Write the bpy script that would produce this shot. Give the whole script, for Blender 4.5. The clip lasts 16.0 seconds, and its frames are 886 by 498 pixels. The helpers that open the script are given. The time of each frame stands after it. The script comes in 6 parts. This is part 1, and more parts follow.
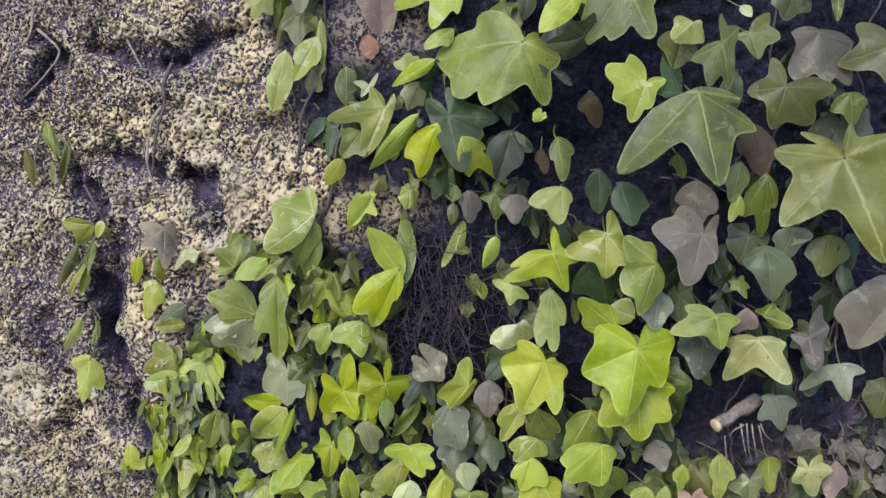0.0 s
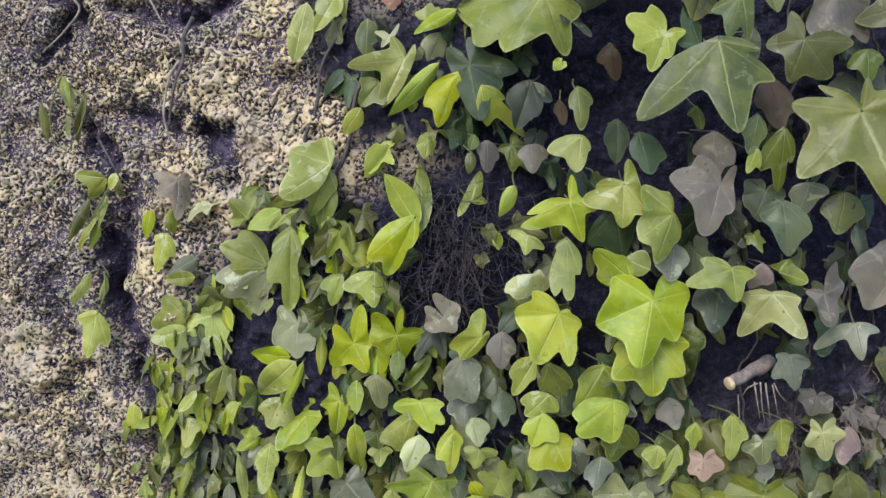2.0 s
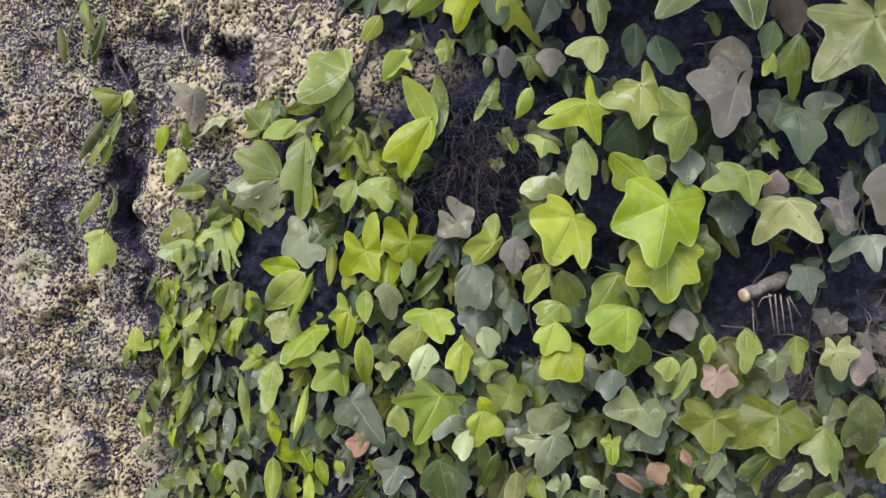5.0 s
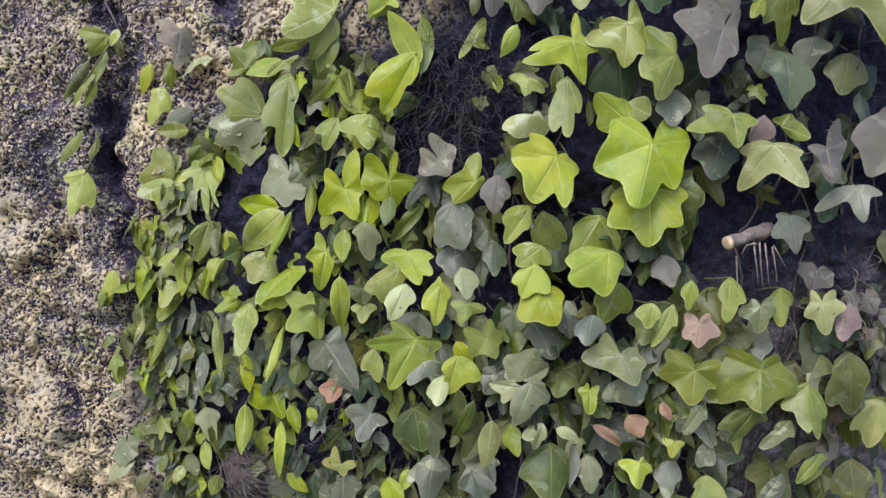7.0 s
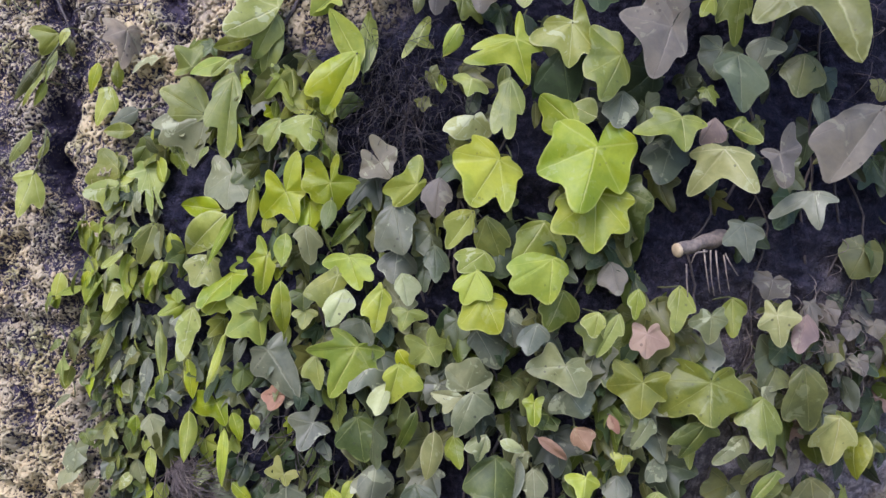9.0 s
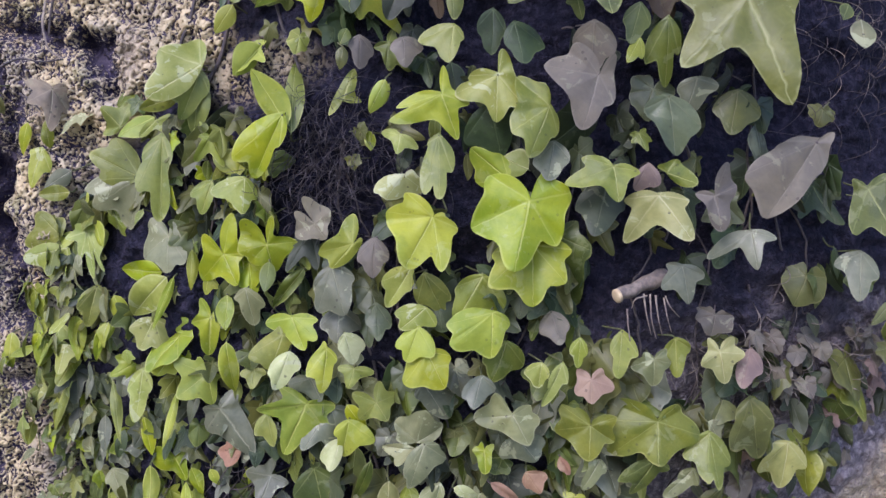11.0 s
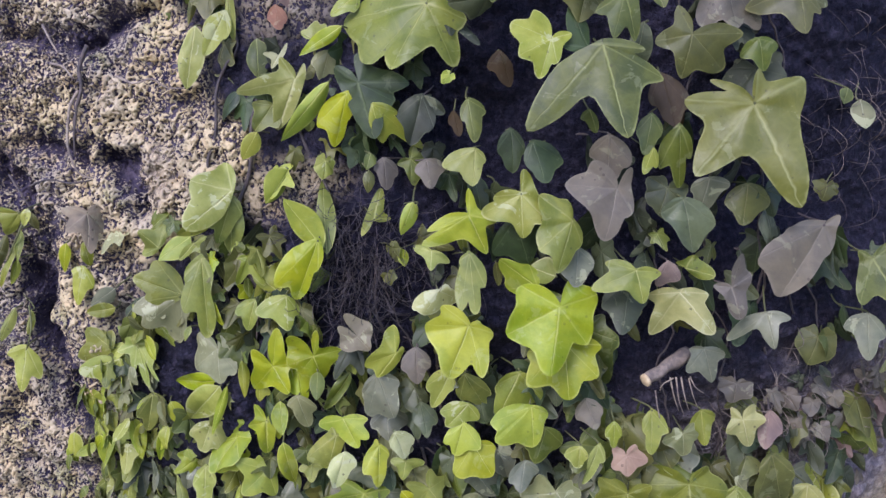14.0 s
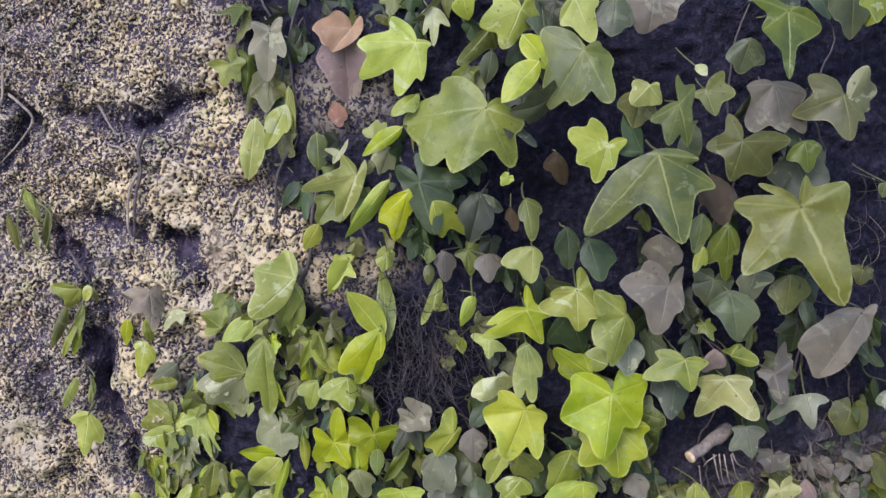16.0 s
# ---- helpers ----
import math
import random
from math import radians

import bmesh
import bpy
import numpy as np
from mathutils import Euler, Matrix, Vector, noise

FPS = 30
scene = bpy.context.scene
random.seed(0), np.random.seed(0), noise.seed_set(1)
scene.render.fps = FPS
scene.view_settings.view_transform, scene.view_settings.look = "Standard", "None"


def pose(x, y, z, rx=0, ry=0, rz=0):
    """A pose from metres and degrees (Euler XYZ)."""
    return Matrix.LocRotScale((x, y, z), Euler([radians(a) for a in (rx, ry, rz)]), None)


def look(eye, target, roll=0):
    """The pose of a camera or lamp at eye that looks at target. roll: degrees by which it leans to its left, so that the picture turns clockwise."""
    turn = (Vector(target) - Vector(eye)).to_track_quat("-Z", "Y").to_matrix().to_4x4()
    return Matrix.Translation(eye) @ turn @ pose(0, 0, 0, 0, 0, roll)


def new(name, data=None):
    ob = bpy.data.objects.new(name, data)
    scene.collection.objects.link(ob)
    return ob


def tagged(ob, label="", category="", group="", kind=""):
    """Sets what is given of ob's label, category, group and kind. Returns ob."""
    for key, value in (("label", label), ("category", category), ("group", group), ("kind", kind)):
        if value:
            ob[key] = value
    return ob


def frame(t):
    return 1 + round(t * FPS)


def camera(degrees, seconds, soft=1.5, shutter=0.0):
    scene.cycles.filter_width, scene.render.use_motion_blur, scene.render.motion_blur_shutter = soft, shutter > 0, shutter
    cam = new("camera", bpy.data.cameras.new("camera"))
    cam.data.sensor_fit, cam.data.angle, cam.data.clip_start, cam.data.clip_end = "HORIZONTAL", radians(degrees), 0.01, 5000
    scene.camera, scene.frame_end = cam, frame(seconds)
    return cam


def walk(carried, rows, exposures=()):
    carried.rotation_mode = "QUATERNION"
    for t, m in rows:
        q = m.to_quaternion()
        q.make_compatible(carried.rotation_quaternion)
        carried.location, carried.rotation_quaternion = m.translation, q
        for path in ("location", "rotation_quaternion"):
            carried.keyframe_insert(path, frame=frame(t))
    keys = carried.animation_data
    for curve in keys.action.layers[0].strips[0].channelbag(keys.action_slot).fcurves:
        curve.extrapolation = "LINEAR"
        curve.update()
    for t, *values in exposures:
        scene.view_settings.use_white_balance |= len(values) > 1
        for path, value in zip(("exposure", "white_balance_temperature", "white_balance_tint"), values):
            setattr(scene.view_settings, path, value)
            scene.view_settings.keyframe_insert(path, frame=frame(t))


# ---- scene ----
cam = camera(52.0, 16.0)
# seconds, place in metres, turn in degrees
PATH = [
    (0.0, 0.0, 0.0, 1.2, 82.0, -0.0, 0.0),
    (0.5, -0.0047, -0.0017, 1.1906, 82.41, -0.397, -0.034),
    (1.0, -0.0106, -0.0046, 1.1749, 83.012, -0.819, -0.244),
    (1.5, -0.014, -0.0058, 1.158, 83.784, -1.162, -0.321),
    (2.0, -0.0146, -0.0063, 1.1379, 84.715, -1.543, -0.297),
    (2.5, -0.02, -0.0089, 1.1261, 85.265, -1.61, -0.51),
    (3.0, -0.0245, -0.0106, 1.1098, 85.973, -1.753, -0.673),
    (3.5, -0.0274, -0.0115, 1.0941, 86.635, -2.09, -0.78),
    (4.0, -0.028, -0.0116, 1.0734, 87.454, -2.383, -0.805),
    (4.5, -0.0274, -0.0112, 1.0483, 88.389, -2.742, -0.795),
    (7.0, -0.0041, 0.0006, 0.9646, 91.31, -5.031, -0.487),
    (7.5, 0.0038, 0.0034, 0.9518, 91.626, -5.719, -0.351),
    (8.0, 0.0218, 0.0126, 0.9358, 92.471, -6.474, 0.277),
    (8.5, 0.0341, 0.0153, 0.9557, 91.816, -5.617, 0.793),
    (9.0, 0.0488, 0.0187, 0.9688, 91.604, -5.623, 0.971),
    (11.5, 0.0848, 0.0249, 1.0754, 85.475, -1.0, 0.609),
    (12.0, 0.0907, 0.0265, 1.0938, 84.237, -0.165, 0.504),
    (12.5, 0.0964, 0.0249, 1.1121, 83.237, 0.847, 0.398),
    (13.0, 0.0903, 0.0204, 1.1327, 82.351, 1.639, 0.075),
    (13.5, 0.0809, 0.014, 1.1621, 81.261, 2.582, -0.046),
    (14.0, 0.052, 0.0027, 1.1879, 80.854, 2.938, -0.513),
    (14.5, 0.0527, 0.0044, 1.2126, 79.972, 3.192, -0.668),
    (15.0, 0.0361, 0.0017, 1.2401, 79.445, 2.937, -0.935),
    (15.5, 0.019, -0.0048, 1.2618, 78.82, 3.079, -1.273),
    (16.0, 0.0097, -0.0077, 1.2813, 78.296, 3.157, -1.353),
]
walk(cam, [(t, pose(x, y, z, rx, ry, rz)) for t, x, y, z, rx, ry, rz in PATH], [(0.0, 1.18, 5820, 19), (5.0, 1.18, 5820, 19), (8.0, 1.19, 5650, 26), (13.0, 1.18, 5530, 34), (16.0, 1.18, 5740, 26)])

# ---- light ----
world = bpy.data.worlds.new("sky")
scene.world = world
world.use_nodes = True
wn = world.node_tree.nodes
sky = wn.new("ShaderNodeTexSky")
sky.sky_type = "NISHITA"
sky.sun_disc = False
sky.sun_elevation = radians(38)
sky.sun_rotation = radians(206)
world.node_tree.links.new(sky.outputs[0], wn["Background"].inputs[0])
wn["Background"].inputs[1].default_value = 0.165
sun_data = bpy.data.lights.new("sun", "SUN")
sun_data.energy = 1.45
sun_data.angle = radians(28)
sun_data.color = (1.0, 0.95, 0.84)
sun = new("sun", sun_data)
sun.matrix_world = look((-1.3, -1.75, 3.35), (0, 0.62, 1.05))


# ---- materials ----
def shader(name):
    """An empty node material: its nodes, a linking function and its surface shader."""
    m = bpy.data.materials.new(name)
    m.use_nodes = True
    nodes = m.node_tree.nodes
    return m, nodes, m.node_tree.links.new, nodes["Principled BSDF"]


def math_node(nodes, link, op, a, b=None, c=None, clamp=False):
    n = nodes.new("ShaderNodeMath")
    n.operation, n.use_clamp = op, clamp
    for slot, v in zip(n.inputs, (a, b, c)):
        if v is None:
            continue
        if isinstance(v, (int, float)):
            slot.default_value = v
        else:
            link(v, slot)
    return n.outputs[0]


def mix(nodes, link, fac, a, b, kind="MIX"):
    n = nodes.new("ShaderNodeMix")
    n.data_type, n.blend_type = "RGBA", kind
    for slot, v in ((n.inputs[0], fac), (n.inputs[6], a), (n.inputs[7], b)):
        if isinstance(v, (int, float)):
            slot.default_value = v
        elif isinstance(v, tuple):
            slot.default_value = (*v, 1)
        else:
            link(v, slot)
    return n.outputs[2]


def grain(nodes, link, scale, detail=3.0, rough=0.55, where=None, distortion=0.0):
    n = nodes.new("ShaderNodeTexNoise")
    n.inputs["Scale"].default_value, n.inputs["Detail"].default_value = scale, detail
    n.inputs["Roughness"].default_value, n.inputs["Distortion"].default_value = rough, distortion
    if where is None:
        where = nodes.new("ShaderNodeTexCoord").outputs["Object"]
    link(where, n.inputs["Vector"])
    return n.outputs["Fac"]


def ramp(nodes, link, fac, lo, hi):
    n = nodes.new("ShaderNodeMapRange")
    n.interpolation_type = "SMOOTHSTEP"
    link(fac, n.inputs[0])
    n.inputs[1].default_value, n.inputs[2].default_value = lo, hi
    return n.outputs[0]


def relief(nodes, link, height, bsdf, strength, distance):
    n = nodes.new("ShaderNodeBump")
    n.inputs["Strength"].default_value, n.inputs["Distance"].default_value = strength, distance
    link(height, n.inputs["Height"])
    link(n.outputs[0], bsdf.inputs["Normal"])


VEINS = (0.0, 0.98, -0.98, 1.95, -1.95)


def leaf_material(name, colour, vein, blotch, spots=0.3, rough=0.4, thin=0.3, scuff_sheen=0.14):
    """A leaf blade: its colour, paler veins, blotches of a second colour, small dark spots, and light that comes through."""
    m, nodes, link, bsdf = shader(name)
    uv = nodes.new("ShaderNodeTexCoord").outputs["UV"]
    info = nodes.new("ShaderNodeObjectInfo").outputs["Random"]
    # every leaf takes its grain from another place
    shift = nodes.new("ShaderNodeVectorMath")
    shift.operation = "ADD"
    link(nodes.new("ShaderNodeTexCoord").outputs["Object"], shift.inputs[0])
    link(math_node(nodes, link, "MULTIPLY", info, 9.0), shift.inputs[1])
    where = shift.outputs[0]
    sep = nodes.new("ShaderNodeSeparateXYZ")
    link(uv, sep.inputs[0])
    x, y = sep.outputs[0], sep.outputs[1]
    wob = math_node(nodes, link, "MULTIPLY_ADD", grain(nodes, link, 5, 2, where=uv), 0.06, -0.03)
    x = math_node(nodes, link, "ADD", x, wob)
    lines = None
    for a in VEINS:
        s, c = math.sin(a), math.cos(a)
        off = math_node(nodes, link, "ABSOLUTE", math_node(nodes, link, "SUBTRACT", math_node(nodes, link, "MULTIPLY", x, c), math_node(nodes, link, "MULTIPLY", y, s)))
        along = math_node(nodes, link, "ADD", math_node(nodes, link, "MULTIPLY", x, s), math_node(nodes, link, "MULTIPLY", y, c))
        wide = math_node(nodes, link, "MAXIMUM", math_node(nodes, link, "MULTIPLY_ADD", along, -0.019, 0.025), 0.004)
        line = math_node(nodes, link, "SUBTRACT", 1.0, math_node(nodes, link, "DIVIDE", off, wide), clamp=True)
        line = math_node(nodes, link, "MULTIPLY", line, math_node(nodes, link, "GREATER_THAN", along, 0.0))
        if a:
            line = math_node(nodes, link, "MULTIPLY", line, 0.42)
        lines = line if lines is None else math_node(nodes, link, "MAXIMUM", lines, line)
    net = nodes.new("ShaderNodeTexVoronoi")
    net.feature = "DISTANCE_TO_EDGE"
    net.inputs["Scale"].default_value = 7.0
    link(uv, net.inputs["Vector"])
    fine = math_node(nodes, link, "SUBTRACT", 1.0, ramp(nodes, link, net.outputs["Distance"], 0.0, 0.07))
    lines = math_node(nodes, link, "MAXIMUM", lines, math_node(nodes, link, "MULTIPLY", fine, 0.05))
    big = ramp(nodes, link, grain(nodes, link, 42, 4, 0.60, where, 0.6), 0.36, 0.68)
    base = mix(nodes, link, math_node(nodes, link, "MULTIPLY", big, 0.95), colour, blotch)
    fineg = grain(nodes, link, 420, 3, 0.6, where)
    base = mix(nodes, link, math_node(nodes, link, "MULTIPLY", ramp(nodes, link, fineg, 0.35, 0.75), 0.25), base, blotch)
    hsv = nodes.new("ShaderNodeHueSaturation")
    link(math_node(nodes, link, "MULTIPLY_ADD", info, 0.022, 0.489), hsv.inputs["Hue"])
    link(math_node(nodes, link, "MULTIPLY_ADD", math_node(nodes, link, "FRACT", math_node(nodes, link, "MULTIPLY", info, 7.3)), 0.16, 0.92), hsv.inputs["Saturation"])
    link(math_node(nodes, link, "MULTIPLY_ADD", math_node(nodes, link, "FRACT", math_node(nodes, link, "MULTIPLY", info, 13.7)), 0.42, 0.77), hsv.inputs["Value"])
    link(base, hsv.inputs["Color"])
    base = mix(nodes, link, math_node(nodes, link, "MULTIPLY", lines, 0.72), hsv.outputs[0], vein)
    # pale margin in places, with the glint of leaf edges painted in
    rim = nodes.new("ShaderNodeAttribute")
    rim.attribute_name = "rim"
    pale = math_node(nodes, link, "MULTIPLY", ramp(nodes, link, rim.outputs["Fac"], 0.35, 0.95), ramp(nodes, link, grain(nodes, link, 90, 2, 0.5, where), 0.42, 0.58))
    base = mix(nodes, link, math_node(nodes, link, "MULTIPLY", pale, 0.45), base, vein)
    dots = nodes.new("ShaderNodeTexVoronoi")
    dots.inputs["Scale"].default_value = 170.0
    link(where, dots.inputs["Vector"])
    dot = math_node(nodes, link, "LESS_THAN", dots.outputs["Distance"], 0.16)
    patch = ramp(nodes, link, grain(nodes, link, 60, 2, 0.5, where), 0.55, 0.6)
    dot = math_node(nodes, link, "MULTIPLY", math_node(nodes, link, "MULTIPLY", dot, patch), spots)
    base = mix(nodes, link, dot, base, (0.03, 0.025, 0.02))
    # scuffed skin and painted sky sheen: pale ragged patches with dark splits in them
    worn_sheen = ramp(nodes, link, grain(nodes, link, 62, 4, 0.62, where, 0.8), 0.595, 0.625)
    base = mix(nodes, link, math_node(nodes, link, "MULTIPLY", worn_sheen, scuff_sheen), base, (0.47, 0.49, 0.27))
    streak = nodes.new("ShaderNodeMapping")
    streak.inputs["Scale"].default_value = (210.0, 45.0, 60.0)
    streak.inputs["Rotation"].default_value = (0.0, 0.0, 0.7)
    link(where, streak.inputs["Vector"])
    split = ramp(nodes, link, grain(nodes, link, 1.0, 2, 0.5, streak.outputs[0]), 0.68, 0.72)
    split = math_node(nodes, link, "MULTIPLY", math_node(nodes, link, "MULTIPLY", split, worn_sheen), min(1.0, scuff_sheen * 1.3))
    base = mix(nodes, link, split, base, (0.045, 0.05, 0.025))
    link(base, bsdf.inputs["Base Color"])
    link(math_node(nodes, link, "MULTIPLY_ADD", grain(nodes, link, 90, 3, 0.6, where), 0.30, rough - 0.08), bsdf.inputs["Roughness"])
    bsdf.inputs["Specular IOR Level"].default_value = 0.42
    height = math_node(nodes, link, "MULTIPLY_ADD", lines, -0.25, math_node(nodes, link, "MULTIPLY", grain(nodes, link, 75, 3, 0.5, where), 1.0))
    relief(nodes, link, height, bsdf, 0.6, 0.0022)
    glow = nodes.new("ShaderNodeBsdfTranslucent")
    link(base, glow.inputs["Color"])
    both = nodes.new("ShaderNodeMixShader")
    both.inputs[0].default_value = thin
    link(bsdf.outputs[0], both.inputs[1])
    link(glow.outputs[0], both.inputs[2])
    link(both.outputs[0], nodes["Material Output"].inputs["Surface"])
    return m


# tones mix leaf age with lit and shaded looks put into the colour
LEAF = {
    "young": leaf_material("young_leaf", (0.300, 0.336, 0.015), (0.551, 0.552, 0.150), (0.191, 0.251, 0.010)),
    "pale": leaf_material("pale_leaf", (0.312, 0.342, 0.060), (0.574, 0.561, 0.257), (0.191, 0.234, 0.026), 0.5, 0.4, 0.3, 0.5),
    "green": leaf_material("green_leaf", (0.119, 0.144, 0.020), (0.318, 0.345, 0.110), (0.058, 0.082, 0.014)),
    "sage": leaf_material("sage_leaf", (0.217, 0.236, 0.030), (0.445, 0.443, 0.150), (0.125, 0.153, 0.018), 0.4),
    # green with the shade under the outer leaves put into the colour
    "dark": leaf_material("dark_shade_leaf", (0.034, 0.054, 0.013), (0.10, 0.13, 0.05), (0.018, 0.032, 0.009), rough=0.5, thin=0.15, scuff_sheen=0.06),
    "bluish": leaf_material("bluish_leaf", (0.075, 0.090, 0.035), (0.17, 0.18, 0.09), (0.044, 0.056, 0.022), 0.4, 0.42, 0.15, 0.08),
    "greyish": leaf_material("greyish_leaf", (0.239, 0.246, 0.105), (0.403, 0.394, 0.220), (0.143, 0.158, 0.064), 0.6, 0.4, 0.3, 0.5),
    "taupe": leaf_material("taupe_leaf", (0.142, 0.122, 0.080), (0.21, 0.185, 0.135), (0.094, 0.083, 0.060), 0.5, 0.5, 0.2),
    # likewise dimmed in the colour, for leaves deep in the gaps
    "dusky": leaf_material("dusky_shade_leaf", (0.038, 0.047, 0.019), (0.09, 0.10, 0.055), (0.024, 0.031, 0.013), 0.3, 0.5, 0.2),
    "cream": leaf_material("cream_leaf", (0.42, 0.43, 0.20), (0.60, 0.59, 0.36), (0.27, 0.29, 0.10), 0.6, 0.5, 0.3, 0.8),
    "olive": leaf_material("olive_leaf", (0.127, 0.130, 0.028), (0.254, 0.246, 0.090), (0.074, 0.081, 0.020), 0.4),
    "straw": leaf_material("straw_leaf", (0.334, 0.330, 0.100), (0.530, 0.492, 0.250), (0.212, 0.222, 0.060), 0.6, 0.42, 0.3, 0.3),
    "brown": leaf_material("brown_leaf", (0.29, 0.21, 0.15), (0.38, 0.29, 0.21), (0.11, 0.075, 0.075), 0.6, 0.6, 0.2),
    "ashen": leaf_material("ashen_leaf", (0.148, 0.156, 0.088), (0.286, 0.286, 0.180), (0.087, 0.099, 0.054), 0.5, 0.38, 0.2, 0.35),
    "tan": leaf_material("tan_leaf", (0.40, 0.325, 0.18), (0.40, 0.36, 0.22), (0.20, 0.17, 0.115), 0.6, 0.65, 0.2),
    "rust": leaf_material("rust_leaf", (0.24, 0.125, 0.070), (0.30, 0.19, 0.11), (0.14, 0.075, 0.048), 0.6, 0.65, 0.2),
    # the sage tone dimmed in colour for the less lit upper right
    "dull": leaf_material("dim_sage_leaf", (0.175, 0.185, 0.038), (0.36, 0.37, 0.15), (0.112, 0.128, 0.022), 0.4),
    # brown with deep shade painted into the colour
    "shade_brown": leaf_material("shade_brown_leaf", (0.050, 0.031, 0.011), (0.075, 0.05, 0.02), (0.032, 0.020, 0.009), 0.5, 0.7, 0.2, 0.03),
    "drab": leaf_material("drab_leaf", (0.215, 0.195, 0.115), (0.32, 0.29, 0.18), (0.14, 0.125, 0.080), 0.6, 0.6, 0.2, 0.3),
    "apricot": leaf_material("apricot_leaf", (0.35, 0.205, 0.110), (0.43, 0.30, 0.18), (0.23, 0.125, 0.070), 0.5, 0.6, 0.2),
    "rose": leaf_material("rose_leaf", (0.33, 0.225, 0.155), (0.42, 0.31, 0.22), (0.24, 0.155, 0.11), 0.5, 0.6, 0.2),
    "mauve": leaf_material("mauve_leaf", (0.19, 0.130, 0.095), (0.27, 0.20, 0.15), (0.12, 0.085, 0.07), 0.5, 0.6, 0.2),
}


def wood_material(name, colour, second, scale=160.0, rough=0.8):
    m, nodes, link, bsdf = shader(name)
    g = grain(nodes, link, scale, 4, 0.65)
    base = mix(nodes, link, ramp(nodes, link, g, 0.35, 0.65), colour, second)
    base = mix(nodes, link, math_node(nodes, link, "MULTIPLY", ramp(nodes, link, grain(nodes, link, scale / 7, 2), 0.4, 0.7), 0.5), base, second)
    link(base, bsdf.inputs["Base Color"])
    bsdf.inputs["Roughness"].default_value = rough
    relief(nodes, link, g, bsdf, 0.7, 0.002)
    return m


STEM = wood_material("green_stem", (0.13, 0.14, 0.045), (0.075, 0.08, 0.03))
DRY_STEM = wood_material("dry_stem", (0.13, 0.10, 0.085), (0.07, 0.055, 0.05))
ROOT = wood_material("dark_root", (0.085, 0.065, 0.055), (0.035, 0.03, 0.03))
PALE_ROOT = wood_material("pale_root", (0.27, 0.22, 0.155), (0.12, 0.095, 0.08))
HAIR = wood_material("hair_root", (0.050, 0.041, 0.040), (0.024, 0.020, 0.022))
BARK = wood_material("grey_bark", (0.23, 0.185, 0.14), (0.095, 0.078, 0.065))
CUT = wood_material("cut_wood", (0.56, 0.46, 0.27), (0.36, 0.27, 0.15), 90)


def bank_material():
    """Rough rock under pale crumbly lichen, dark soil under the ivy with gap shade in its colour, bare sandy earth low
    on one side.
    """
    m, nodes, link, bsdf = shader("lichen_rock_and_soil")

    def attr(name):
        n = nodes.new("ShaderNodeAttribute")
        n.attribute_name = name
        return n.outputs["Fac"]
    lich, sand, high = attr("lichen"), attr("sand"), attr("crumb")
    fine = grain(nodes, link, 450, 2.0, 0.5, distortion=0.7)
    mid = grain(nodes, link, 46, 4, 0.6)
    wide = grain(nodes, link, 13, 3, 0.55)
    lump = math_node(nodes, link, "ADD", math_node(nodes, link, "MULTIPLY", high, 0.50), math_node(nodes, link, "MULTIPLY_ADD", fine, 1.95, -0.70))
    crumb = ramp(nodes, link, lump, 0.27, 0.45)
    cream = mix(nodes, link, ramp(nodes, link, wide, 0.38, 0.62), (0.50, 0.41, 0.235), (0.39, 0.335, 0.235))
    cream = mix(nodes, link, ramp(nodes, link, mid, 0.5, 0.75), cream, (0.51, 0.39, 0.215))
    cream = mix(nodes, link, math_node(nodes, link, "MULTIPLY", ramp(nodes, link, grain(nodes, link, 22, 3), 0.56, 0.72), 0.5), cream, (0.30, 0.31, 0.12))
    # dark violet between the crumbs: shade of the gaps put into the colour
    pit_shade = mix(nodes, link, ramp(nodes, link, grain(nodes, link, 70, 3), 0.4, 0.65), (0.024, 0.020, 0.040), (0.078, 0.064, 0.088))
    rock = mix(nodes, link, crumb, pit_shade, cream)
    # soil, its near-black navy holding gap shade and bluish haze
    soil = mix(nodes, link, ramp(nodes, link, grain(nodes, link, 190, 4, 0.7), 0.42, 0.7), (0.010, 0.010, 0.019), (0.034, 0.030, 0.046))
    earth = mix(nodes, link, ramp(nodes, link, grain(nodes, link, 260, 4, 0.7), 0.38, 0.66), (0.28, 0.225, 0.15), (0.55, 0.455, 0.30))
    earth = mix(nodes, link, math_node(nodes, link, "MULTIPLY", ramp(nodes, link, grain(nodes, link, 520, 3, 0.6), 0.52, 0.62), 0.7), earth, (0.13, 0.105, 0.095))
    # loose purple-grey ground low on the right, lightened with the haze there
    crumbly = mix(nodes, link, ramp(nodes, link, grain(nodes, link, 150, 4, 0.7), 0.4, 0.68), (0.12, 0.103, 0.110), (0.32, 0.275, 0.265))
    soil = mix(nodes, link, attr("litter_haze"), soil, crumbly)
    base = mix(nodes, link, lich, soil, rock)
    base = mix(nodes, link, sand, base, earth)
    link(base, bsdf.inputs["Base Color"])
    bsdf.inputs["Roughness"].default_value = 0.9
    bsdf.inputs["Specular IOR Level"].default_value = 0.14
    h = math_node(nodes, link, "ADD", math_node(nodes, link, "MULTIPLY_ADD", crumb, 0.45, math_node(nodes, link, "MULTIPLY", fine, 0.7)), math_node(nodes, link, "MULTIPLY", grain(nodes, link, 900, 2, 0.6), 0.4))
    relief(nodes, link, h, bsdf, 1.0, 0.0028)
    return m


BANK = bank_material()


